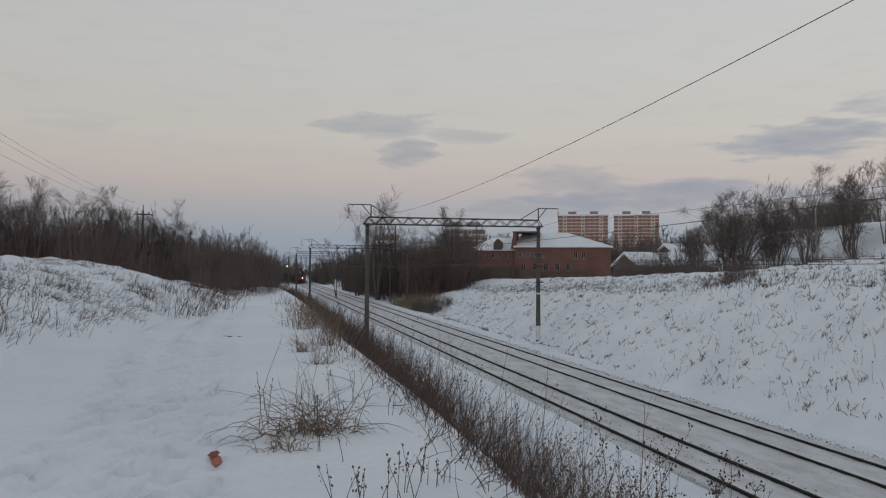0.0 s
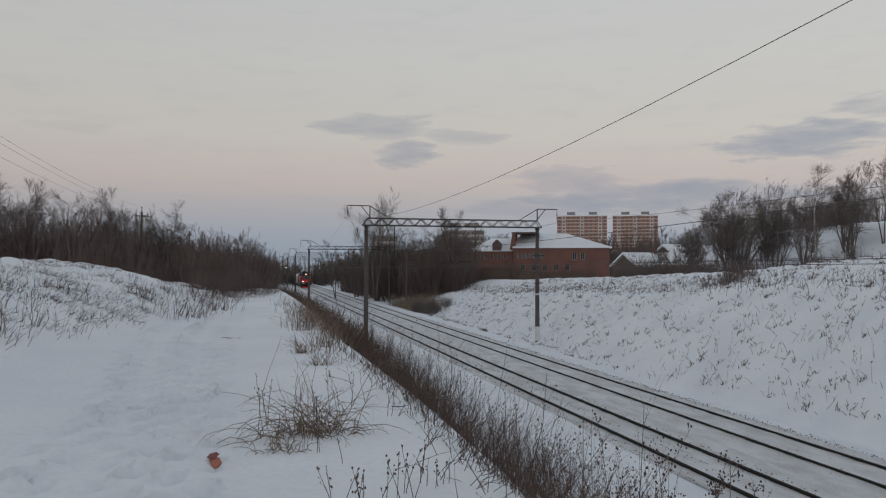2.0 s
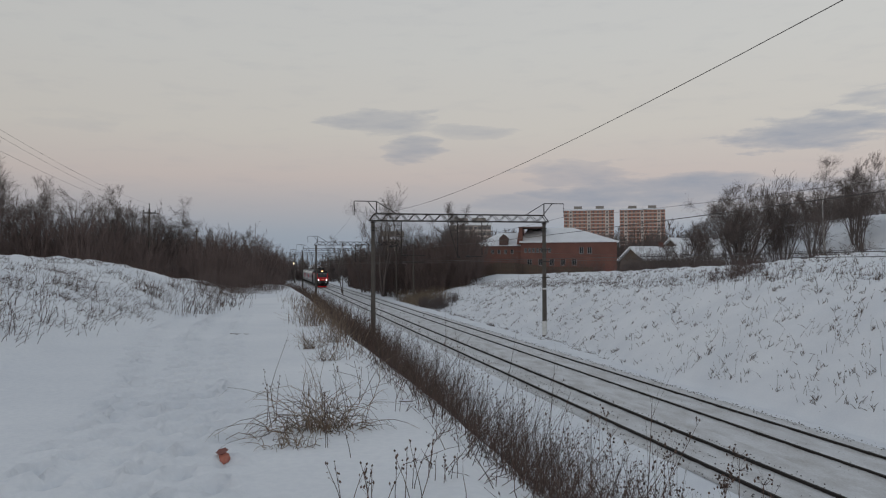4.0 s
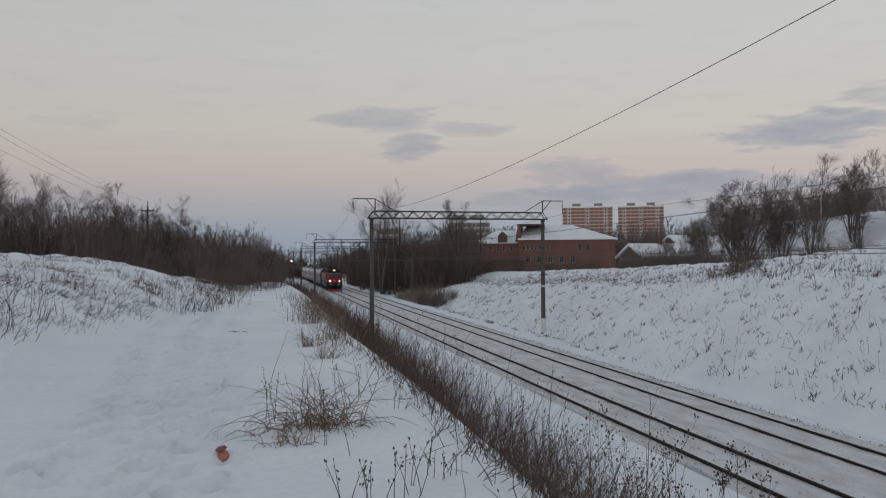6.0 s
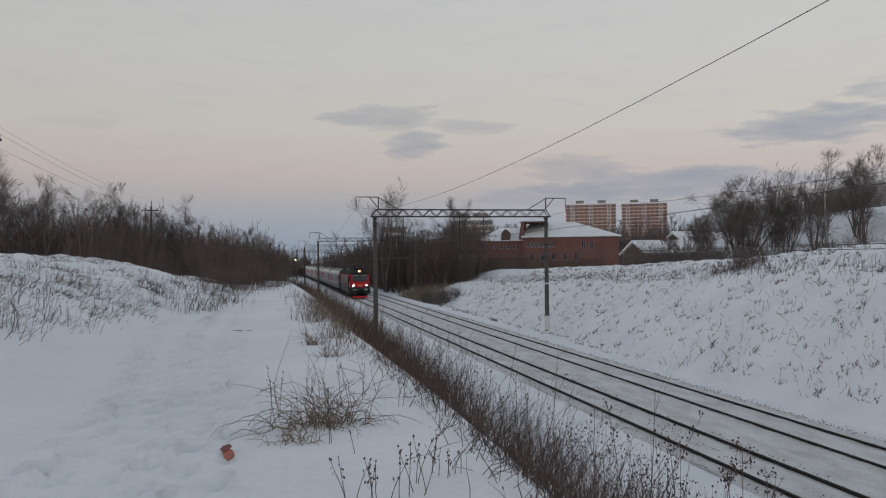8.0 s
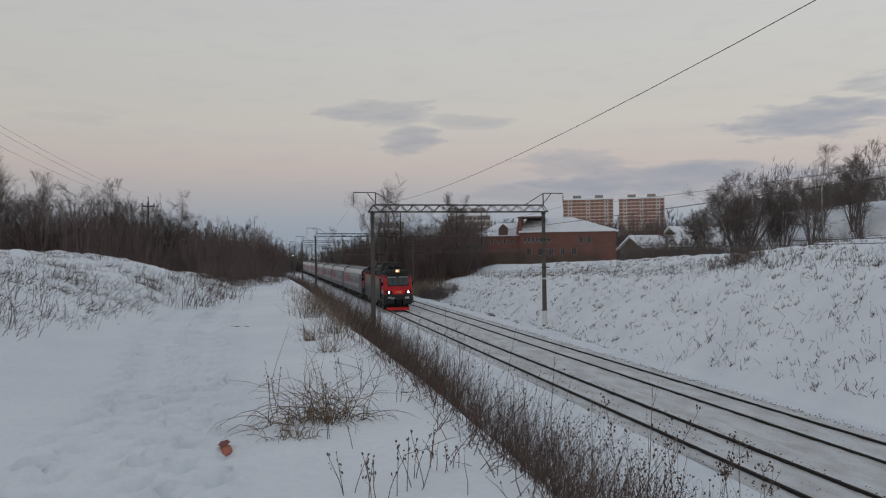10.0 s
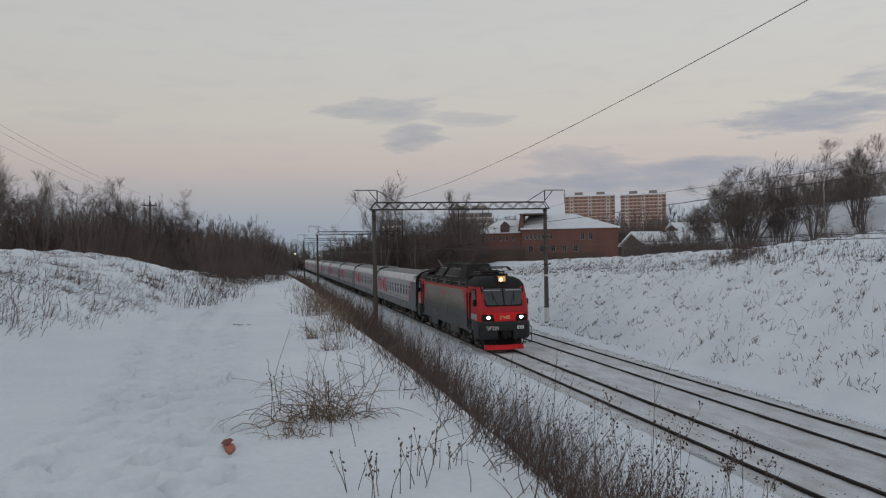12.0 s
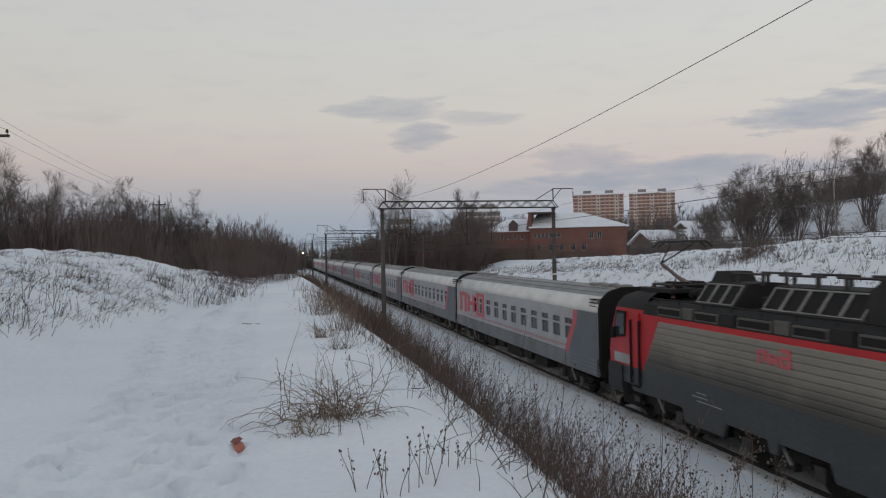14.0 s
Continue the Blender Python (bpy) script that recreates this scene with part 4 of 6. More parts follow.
def cab(loco, flip, lit):
    f = (lambda p: (p[0], LOCO_L - p[1], p[2])) if flip else (lambda p: p)

    def F(b):
        for v in b.verts:
            v.co = f(v.co)
        bmesh.ops.recalc_face_normals(b, faces=b.faces)
        return b

    def shell(name, z0, z1, mat, label=""):
        zs = sorted({z0, z1, *[a for a, _, _ in LEVELS if z0 < a < z1]})
        rings = []
        for z in zs:
            w = float(np.interp(z, [a for a, _, _ in LEVELS], [c for _, _, c in LEVELS]))
            pts = [(u * w, nose(u * w, z), z) for u in (-1, -0.985, -0.95, -0.9, -0.82, -0.74, -0.5, -0.25, 0, 0.25, 0.5, 0.74, 0.82, 0.9, 0.95, 0.985, 1)]
            rings.append([(-w, 3.1, z)] + pts + [(w, 3.1, z)])
        bm = B()
        loft(bm, rings, closed=False)
        return part(name, F(bm), mat, loco, label, True)
    c = shell("cab_shell", 1.78, 3.78, RED, "glossy red cab shell")
    shell("cab_roof", 3.78, 4.40, ROOF_GREY, "dark grey cab roof")
    shell("cab_waist", 1.5, 1.78, LOWER_GREY, "dark blue-grey lower cab wall")
    for s in (-1, 1):
        bm = B()
        box(bm, s * 1.50, 0.72, 1.84, s * 1.538, 2.16, 2.18, 0.008)
        part("waist_stripe", F(bm), PALE_GREY, c, "pale grey waist stripe")
    bm = B()
    patch(bm, [(-1.42, 1.42), (-1.44, 1.44), (-1.44, 1.44)], [1.79, 2.0, 2.29], flip, 0.014)
    part("headlight_panel", bm, RED_BRIGHT, c, "bright red panel between the headlights")
    bm = B()
    patch(bm, [(-1.06, 1.06), (-1.13, 1.13), (-1.31, 1.31), (-1.33, 1.33)], [2.66, 2.74, 3.6, 3.78], flip, 0.012)
    part("windscreen_surround", bm, BLACK, c)
    for a, b in ((-1.25, -0.045), (0.045, 1.25)):
        bm = B()
        patch(bm, [(max(a, -0.98), min(b, 0.98)), (max(a, -1.07), min(b, 1.07)), (a, b)], [2.74, 2.82, 3.70], flip, 0.026)
        p = part("windscreen_pane", bm, WINDSCREEN, c, "dark reflecting windscreen pane")
        xm = (a + b) / 2
        bm = B()
        q = [(xm + 0.28 * (1 if a < 0 else -1), nose(xm, 2.68) - 0.06, 2.68), (xm, nose(xm, 3.3) - 0.06, 3.3)]
        rod(bm, q[0], q[1], 0.016, n=5)
        rod(bm, (q[1][0], nose(q[1][0], 2.95) - 0.05, 2.95), (q[1][0], nose(q[1][0], 3.55) - 0.05, 3.55), 0.012, n=4)
        part("wiper", F(bm), BLACK, c)
        bm = B()
        # sun blind behind the upper edge
        patch(bm, [(a + 0.12, b - 0.12), (a + 0.12, b - 0.12)], [3.56, 3.62], flip, 0.032, 0.004)
        part("sun_blind_edge", bm, PALE_GREY, c)
    for s in (-1, 1):
        bm = B()
        lo, hi = sorted((s * 0.66, s * 1.33)), sorted((s * 0.74, s * 1.38))
        mid = sorted((s * 0.64, s * 1.38))
        patch(bm, [lo, mid, hi], [1.80, 1.9, 2.19], flip, 0.03)
        h = part("headlight", bm, BLACK, c, "black headlight housing")
        for xx, rr, m, nm in ((1.0, 0.09, LAMP if lit else GLASS, "lamp"), (0.80, 0.07, GLASS, "marker_lamp"), (1.22, 0.07, GLASS, "marker_lamp")):
            bm = B()
            y = nose(xx, 2.02)
            rod(bm, (s * xx, y - 0.045, 2.02), (s * xx, y + 0.03, 2.02), rr, rr, 14)
            part(nm, F(bm), m, h)
        # side window, door, mirror and handrails of the cab
        bm = B()
        pts = [(0.60, 2.68), (1.66, 2.78), (1.66, 3.66), (0.96, 3.66)]
        ring = lambda x: [(s * x, a, b) for a, b in pts]
        loft(bm, [ring(1.545), ring(1.45)])
        part("side_window", F(bm), BLACK, c, "black framed cab side window")
        bm = B()
        pts = [(0.72, 2.76), (1.58, 2.86), (1.58, 3.58), (1.03, 3.58)]
        loft(bm, [[(s * 1.556, a, b) for a, b in pts], [(s * 1.5, a, b) for a, b in pts]])
        part("side_pane", F(bm), GLASS, c)
        bm = B()
        box(bm, s * 1.545, 0.78, 2.66, s * 1.70, 0.92, 3.06, 0.03)
        part("mirror", F(bm), BLACK, c)
        bm = B()
        box(bm, s * 1.49, 2.20, 1.80, s * 1.545, 2.72, 3.66, 0.02)
        d = part("cab_door", F(bm), RED, c, "red cab door")
        for yy in (2.14, 2.78):
            bm = B()
            rod(bm, (s * 1.59, yy, 1.25), (s * 1.59, yy, 3.4), 0.024, n=6)
            box(bm, s * 1.50, yy - 0.035, 1.22, s * 1.55, yy + 0.035, 3.42)
            part("handrail", F(bm), BLACK, d)
        bm = B()
        for z in (0.55, 0.85, 1.15):
            box(bm, s * 1.38, 2.2, z, s * 1.58, 2.72, z + 0.04)
        part("step_ladder", F(bm), UNDER, c)
    # top lamp
    bm = B()
    box(bm, -0.25, 0.55, 4.06, 0.25, 1.5, 4.43, 0.04)
    t = part("top_lamp_box", F(bm), ROOF_GREY, c)
    bm = B()
    box(bm, -0.225, 0.525, 4.09, 0.225, 0.57, 4.41, 0.01)
    part("top_lamp", F(bm), LAMP_DIM if lit else VENT_GREY, t, "warm lit reflector of the top lamp" if lit else "")
    for xx in (-0.07,):
        bm = B()
        rod(bm, (xx, 0.505, 4.22), (xx, 0.54, 4.22), 0.085, n=12)
        part("lamp", F(bm), LAMP_WARM if lit else GLASS, t)
    bm = B()
    rod(bm, (0.45, 1.6, 4.3), (0.45, 1.6, 4.75), 0.02, n=5)
    part("aerial", F(bm), ROOF_GREY, c)
    bm = B()
    rod(bm, (-0.5, 1.9, 4.35), (-0.5, 1.9, 4.6), 0.05, n=6)
    part("horn", F(bm), ROOF_GREY, c)
    # bumper with the coupler's gap, plough, coupler, hoses
    bm = B()

    def apron(x, z):
        """The bumper's front: bowed in plan, tucked in below."""
        u = abs(x) / 1.58
        return -0.09 + 0.10 * u * u + 0.24 * max(0.0, (u - 0.8) / 0.2) ** 2.4 + 0.45 * max(0.0, 1.1 - z) ** 2

    def slab(xs, zs):
        loft(bm, [[(x * w, apron(x, z) + d, z) for x in xs] + [(x * w, 1.4, z) for x in xs[::-1]] for z, w, d in zs])
    us = [-1.58, -1.55, -1.48, -1.36, -1.2, -0.8, -0.46, 0, 0.46, 0.8, 1.2, 1.36, 1.48, 1.55, 1.58]
    slab(us, [(1.24, 1.0, 0.0), (1.6, 1.0, 0.0), (1.72, 0.995, 0.02), (1.77, 0.985, 0.06)])
    slab([x for x in us if x < -0.4], [(0.74, 0.93, 0.03), (0.82, 0.97, 0.0), (1.0, 1.0, 0.0), (1.24, 1.0, 0.0)])
    slab([x for x in us if x > 0.4], [(0.74, 0.93, 0.03), (0.82, 0.97, 0.0), (1.0, 1.0, 0.0), (1.24, 1.0, 0.0)])
    u = part("bumper", F(bm), DARK_GREY, loco, "dark grey rounded bumper apron")
    bm = B()
    pts = [(-1.18, 0.32), (-0.5, 0.08), (0.5, 0.08), (1.18, 0.32)]
    loft(bm, [[(x, y, 0.40) for x, y in pts] + [(x, y + 0.12, 0.40) for x, y in pts[::-1]], [(x * 1.02, y - 0.08, 0.12) for x, y in pts] + [(x, y + 0.12, 0.12) for x, y in pts[::-1]]])
    part("plough", F(bm), UNDER if flip else RED_BRIGHT, u, "snow plough blade")
    bm = B()
    box(bm, -0.28, -0.35, 0.88, 0.28, 0.8, 1.2, 0.06)
    box(bm, -0.18, -0.42, 0.80, 0.0, 0.0, 1.25, 0.04)
    part("coupler", F(bm), UNDER, u)
    # dark filler box added behind the bumper to hide bright snow under the nose
    bm = B()
    box(bm, -1.15, 0.55, 0.3, 1.15, 1.9, 1.2, 0.05)
    part("bumper_filler", F(bm), UNDER, u)
    for xx in (-0.95, -0.7, 0.7, 0.9, 1.05):
        bm = B()
        for a, b in (((xx, -0.02, 0.78), (xx + 0.04, -0.1, 0.6)), ((xx + 0.04, -0.1, 0.6), (xx + 0.12, -0.08, 0.45)), ((xx + 0.12, -0.08, 0.45), (xx + 0.2, 0.0, 0.6))):
            rod(bm, a, b, 0.028, n=5)
        part("brake_hose", F(bm), BLACK, u)
    for s in (-1, 1):
        bm = B()
        q = s * 1.58
        pts = [(s * 1.47, 0.02, 1.5), (q, -0.06, 1.45), (q, -0.06, 0.6), (s * 1.42, 0.02, 0.5)]
        for a, b in zip(pts, pts[1:]):
            rod(bm, a, b, 0.022, n=5)
        rod(bm, (q, -0.06, 0.95), (s * 1.45, 0.0, 0.95), 0.02, n=5)
        part("handrail", F(bm), BLACK, u)
    # emblem and class number; the running number as bars
    if not flip:
        for a, b, z0, z1 in ((-0.29, -0.23, 1.9, 2.09), (-0.29, -0.11, 2.06, 2.1), (-0.08, -0.03, 1.92, 2.1), (-0.05, 0.05, 1.99, 2.03), (0.04, 0.09, 1.92, 2.1), (0.12, 0.17, 1.92, 2.12), (0.12, 0.3, 2.08, 2.13), (0.25, 0.3, 1.92, 2.13), (0.12, 0.3, 1.92, 1.96)):
            bm = B()
            box(bm, a, nose(a, 2) - 0.03, z0, b, nose(a, 2) + 0.01, z1)
            part("emblem_bar", bm, GOLD, c, "pale gold emblem bar")
        bm = B()
        for k in range(3):
            box(bm, 0.70 + k * 0.15, apron(0.9, 1.4) - 0.02, 1.32, 0.81 + k * 0.15, apron(0.9, 1.4) + 0.03, 1.52)
        part("number_bars", bm, WHITE_PAINT, u)
        cu = bpy.data.curves.new("class_text", "FONT")
        cu.body, cu.size, cu.extrude = "ЭП20", 0.30, 0.03
        o = new("class_text", cu)
        me = bpy.data.meshes.new_from_object(o)
        bpy.data.objects.remove(o)
        me.materials.append(WHITE_PAINT)
        o = new("class_lettering", me)
        o.parent = u
        o.matrix_basis = pose(-1.17, -0.075, 1.30, 90, 0, -4)
    return c


def wheelset(parent, y, r=0.6):
    bm = B()
    for s in (-1, 1):
        rod(bm, (s * 0.70, 0, 0), (s * 0.84, 0, 0), r, r, 24)
        rod(bm, (s * 0.68, 0, 0), (s * 0.72, 0, 0), r + 0.03, r + 0.03, 24)
        for k in range(6):
            a = k * math.pi / 3
            box(bm, s * 0.83, math.cos(a) * r * 0.55 - 0.05, math.sin(a) * r * 0.55 - 0.05, s * 0.86, math.cos(a) * r * 0.55 + 0.05, math.sin(a) * r * 0.55 + 0.05)
    rod(bm, (-0.8, 0, 0), (0.8, 0, 0), 0.09, n=8)
    w = part("wheelset", bm, UNDER, parent, "dark steel wheelset", False)
    w.matrix_basis = pose(0, y, r)
    return w


def bogie(parent, y0, gap, r, wide=1.15):
    """Frame with axle boxes, springs and brake gear."""
    bm = B()
    for s in (-1, 1):
        box(bm, s * (wide - 0.08), y0 - gap / 2 - 0.75, r - 0.02, s * (wide + 0.08), y0 + gap / 2 + 0.75, r + 0.26, 0.03)
        box(bm, s * (wide - 0.07), y0 - 0.45, r - 0.25, s * (wide + 0.09), y0 + 0.45, r + 0.1, 0.03)
    box(bm, -wide, y0 - 0.3, r - 0.05, wide, y0 + 0.3, r + 0.25)
    b = part("bogie_frame", bm, UNDER, parent, "grimy dark bogie frame")
    for s in (-1, 1):
        for e in (-1, 1):
            bm = B()
            box(bm, s * (wide - 0.02), y0 + e * gap / 2 - 0.2, r - 0.2, s * (wide + 0.2), y0 + e * gap / 2 + 0.2, r + 0.17, 0.04)
            part("axle_box", bm, STEEL_DARK, b)
            for q in (-0.36, 0.36):
                bm = B()
                for k in range(5):
                    rod(bm, (s * (wide + 0.06), y0 + e * gap / 2 + q, r - 0.05 + k * 0.075), (s * (wide + 0.06), y0 + e * gap / 2 + q, r - 0.01 + k * 0.075), 0.085, n=8)
                part("spring", bm, UNDER, b)
        bm = B()
        rod(bm, (s * (wide + 0.12), y0 - 0.35, r - 0.1), (s * (wide + 0.16), y0 + 0.1, r + 0.5), 0.05, n=6)
        part("damper", bm, VENT_GREY, b)
    return b


def pantograph(loco, y0, raised):
    bm = B()
    for a, b in (((-0.75, y0 - 0.5, 4.62), (-0.75, y0 + 0.9, 4.62)), ((0.75, y0 - 0.5, 4.62), (0.75, y0 + 0.9, 4.62)), ((-0.75, y0 - 0.5, 4.62), (0.75, y0 - 0.5, 4.62)), ((-0.75, y0 + 0.9, 4.62), (0.75, y0 + 0.9, 4.62))):
        rod(bm, a, b, 0.045, n=6)
    p = part("pantograph_base", bm, STEEL_DARK, loco)
    part("equipment_tray", box(B(), -0.95, y0 - 0.7, 4.36, 0.95, y0 + 1.5, 4.5, 0.03), ROOF_GREY, p)
    for x in (-0.4, 0.4):
        part("spring_box", box(B(), x - 0.12, y0 - 0.3, 4.5, x + 0.12, y0 + 0.5, 4.72, 0.03), ROOF_GREY, p)
    for x in (-0.75, 0.75):
        for y in (y0 - 0.5, y0 + 0.9):
            bm = B()
            for k in range(4):
                rod(bm, (x, y, 4.2 + k * 0.1), (x, y, 4.28 + k * 0.1), 0.085, 0.05, 8)
            part("insulator", bm, DARK_ROOFING, p, "brown ribbed insulator")
    knee, head = ((0, y0 + 1.75, 5.3), (0, y0 + 0.2, 6.08)) if raised else ((0, y0 + 1.9, 4.78), (0, y0 - 1.2, 4.95))
    bm = B()
    rod(bm, (0, y0 + 0.1, 4.66), knee, 0.07, 0.055, 6)
    rod(bm, (0.12, y0 - 0.1, 4.66), (0.05, knee[1] + 0.05, knee[2] - 0.12), 0.02, n=5)
    part("lower_arm", bm, DARK_ROOFING if raised else STEEL_DARK, p)
    bm = B()
    for s in (-1, 1):
        rod(bm, knee, (s * 0.42, head[1], head[2] - 0.1), 0.03, 0.022, 5)
    part("upper_arm", bm, STEEL_DARK, p)
    bm = B()
    for dy in (-0.2, 0.2):
        pts = [(-1.0, -0.22), (-0.75, -0.02), (0.75, -0.02), (1.0, -0.22)]
        for a, b in zip(pts, pts[1:]):
            rod(bm, (a[0], head[1] + dy, head[2] + a[1]), (b[0], head[1] + dy, head[2] + b[1]), 0.04, n=5)
    for s in (-0.42, 0.42):
        rod(bm, (s, head[1] - 0.2, head[2] - 0.05), (s, head[1] + 0.2, head[2] - 0.05), 0.02, n=5)
    part("collector_head", bm, STEEL_DARK, p)


def locomotive():
    loco = thing("locomotive", pose(0, 300, 0), "red and grey electric locomotive with its headlights lit", "locomotive")
    # lower side walls with the bogie openings
    y0, y1 = 3.1, LOCO_L - 3.1
    for s in (-1, 1):
        bm = B()
        low = [(0.7, 1.18), (2.2, 1.18), (2.3, 0.98), (4.6, 1.02), (6.0, 1.02), (6.15, 0.62), (8.4, 0.62), (8.6, 1.02), (10.6, 1.02), (10.7, 0.72), (11.0, 0.72), (11.1, 1.02), (13.1, 1.02), (13.3, 0.62), (15.55, 0.62), (15.7, 1.02), (17.1, 1.02), (19.4, 0.98), (19.5, 1.18), (21.0, 1.18)]
        low = sorted([(a * K, b) for a, b in low] + [(e, 0.99) for e in (3.04, 3.06, LOCO_L - 3.06, LOCO_L - 3.04)])
        for (a, b), (c, d) in zip(low, low[1:]):
            vs = [bm.verts.new(p) for p in ((s * 1.5, a, b), (s * 1.5, c, d), (s * 1.53, c, 2.02), (s * 1.53, a, 2.02), (s * 1.40, a, b), (s * 1.40, c, d))]
            bm.faces.new((vs[0], vs[1], vs[2], vs[3]))
            bm.faces.new((vs[0], vs[1], vs[5], vs[4]))
        bmesh.ops.recalc_face_normals(bm, faces=bm.faces)
        bmesh.ops.remove_doubles(bm, verts=bm.verts, dist=0.001)
        # the wall stands behind the cab shells at both ends
        for v in bm.verts:
            if v.co.y < 3.05 or v.co.y > LOCO_L - 3.05:
                v.co.z = min(v.co.z, 1.52)
        part("lower_wall", bm, LOWER_GREY, loco, "dark blue-grey lower side wall")
        # red ends of the body side, slanting towards the beige panels
        bm = B()
        for e in (0, 1):
            g = (lambda y: y) if e == 0 else (lambda y: LOCO_L - y)
            vs = [(s * 1.527, g(3.05), 1.98), (s * 1.527, g(3.2), 1.98), (s * 1.527, g(4.3), 3.62), (s * 1.527, g(3.05), 3.62)]
            bm.faces.new([bm.verts.new(p) for p in vs])
        vs = [(s * 1.53, 3.05, 3.50), (s * 1.53, LOCO_L - 3.05, 3.50), (s * 1.50, LOCO_L - 3.05, 3.66), (s * 1.50, 3.05, 3.66)]
        bm.faces.new([bm.verts.new(p) for p in vs])
        bmesh.ops.recalc_face_normals(bm, faces=bm.faces)
        part("red_side_band", bm, RED, loco, "red band on the body side")
        for k in range(8):
            z0 = 1.96 + k * 0.194
            z1 = z0 + 0.18
            a = lambda z: 3.16 + 1.08 * (z - 1.98) / 1.64
            bm = B()
            sec = [(1.50, z0 - 0.006), (1.532, z0), (1.546, z0 + 0.03), (1.546, z1 - 0.03), (1.532, z1), (1.50, z1 + 0.008)]
            loft(bm, [[(s * x, a(z), z) for x, z in sec], [(s * x, LOCO_L - a(z), z) for x, z in sec]])
            bmesh.ops.recalc_face_normals(bm, faces=bm.faces)
            part("rib_panel", bm, BEIGE, loco)
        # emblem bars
        c0 = 9.12
        for a, b, z0, z1 in ((0, 0.12, 2.90, 3.27), (0, 0.38, 3.17, 3.27), (0.26, 0.38, 2.98, 3.27), (0.46, 0.58, 2.92, 3.2), (0.55, 0.75, 3.0, 3.09), (0.72, 0.84, 2.92, 3.2), (0.92, 1.04, 2.90, 3.2), (0.92, 1.32, 3.28, 3.37), (1.2, 1.32, 2.90, 3.37), (0.92, 1.32, 2.90, 2.98), (0.92, 1.2, 3.12, 3.2)):
            y = lambda q: c0 + (q if s > 0 else 1.32 - q)
            bm = B()
            box(bm, s * 1.54, min(y(a), y(b)), z0, s * 1.556, max(y(a), y(b)), z1)
            part("emblem_bar", bm, COACH_RED, loco, "red emblem bar on the side")
        # stencil lines on the lower wall
        bm = B()
        for yy, zz, ln in ((12.9, 1.50, 0.9), (12.2, 1.38, 1.3), (13.0, 1.62, 0.5)):
            box(bm, s * 1.525, yy, zz, s * 1.533, yy + ln, zz + 0.025)
        part("stencil_line", bm, PALE_GREY, loco)
        # roof shoulder with vent boxes
        bm = B()
        loft(bm, [[(s * 1.50, y, 3.64), (s * 1.44, y, 4.0), (s * 1.2, y, 4.12), (0, y, 4.14), (0, y, 3.6)] for y in (3.0, LOCO_L - 3.0)])
        bmesh.ops.recalc_face_normals(bm, faces=bm.faces)
        part("roof_shoulder", bm, ROOF_GREY, loco)
        y = 3.4
        k = 0
        while y < LOCO_L - 4.2:
            ln = (1.25, 0.55, 1.5, 0.7)[k % 4]
            bm = B()
            if k % 2:
                box(bm, s * 1.40, y, 3.70, s * 1.53, y + ln, 4.03, 0.03)
                part("vent_box", bm, SHOULDER if k % 4 == 1 else ROOF_GREY, loco)
            else:
                box(bm, s * 1.42, y, 3.70, s * 1.505, y + ln, 3.98, 0.02)
                v = part("vent_grille", bm, SHOULDER, loco)
                bm = B()
                box(bm, s * 1.44, y + 0.06, 3.75, s * 1.512, y + ln - 0.06, 3.93)
                part("grille_opening", bm, BLACK, v)
            y += ln + 0.12
            k += 1
        bm = B()
        for yy in np.arange(3.6, LOCO_L - 3.4, 1.4):
            rod(bm, (s * 1.32, yy, 4.05), (s * 1.32, yy, 4.2), 0.02, n=4)
        rod(bm, (s * 1.32, 3.4, 4.2), (s * 1.32, LOCO_L - 3.4, 4.2), 0.025, n=5)
        part("roof_rail", bm, ROOF_GREY, loco)
        # sloping louvred roof housings
        for ya, yb, n in ((7.2, 11.0, 5), (12.2, 14.3, 3)):
            bm = B()
            loft(bm, [[(s * 1.12, y, 4.12), (s * 0.62, y, 4.80), (0, y, 4.84), (0, y, 4.1)] for y in (ya, yb)])
            bmesh.ops.recalc_face_normals(bm, faces=bm.faces)
            h = part("roof_housing", bm, ROOF_GREY, loco)
            for q in range(n):
                wq = (yb - ya - 0.2) / n
                a, b = ya + 0.1 + q * wq + 0.05, ya + 0.1 + (q + 1) * wq - 0.05
                bm = B()
                e = lambda f, o: (s * (1.12 - 0.5 * f + o * 0.8), 4.12 + 0.68 * f + o * 0.6)
                for yy0, yy1 in ((a - 0.04, a), (b, b + 0.04)):
                    loft(bm, [[(e(0.1, 0.0)[0], y, e(0.1, 0.0)[1]), (e(0.1, 0.05)[0], y, e(0.1, 0.05)[1]), (e(0.92, 0.05)[0], y, e(0.92, 0.05)[1]), (e(0.92, 0)[0], y, e(0.92, 0)[1])] for y in (yy0, yy1)])
                for f0, f1 in ((0.1, 0.14), (0.88, 0.92)):
                    loft(bm, [[(e(f0, 0)[0], y, e(f0, 0)[1]), (e(f0, 0.05)[0], y, e(f0, 0.05)[1]), (e(f1, 0.05)[0], y, e(f1, 0.05)[1]), (e(f1, 0)[0], y, e(f1, 0)[1])] for y in (a, b)])
                bmesh.ops.recalc_face_normals(bm, faces=bm.faces)
                part("louvre_frame", bm, VENT_GREY, h, "grey louvre frame")
                bm = B()
                loft(bm, [[(e(0.14, 0.004)[0], y, e(0.14, 0.004)[1]), (e(0.14, 0.02)[0], y, e(0.14, 0.02)[1]), (e(0.88, 0.02)[0], y, e(0.88, 0.02)[1]), (e(0.88, 0.004)[0], y, e(0.88, 0.004)[1])] for y in (a, b)])
                bmesh.ops.recalc_face_normals(bm, faces=bm.faces)
                part("louvre", bm, BLACK, h)
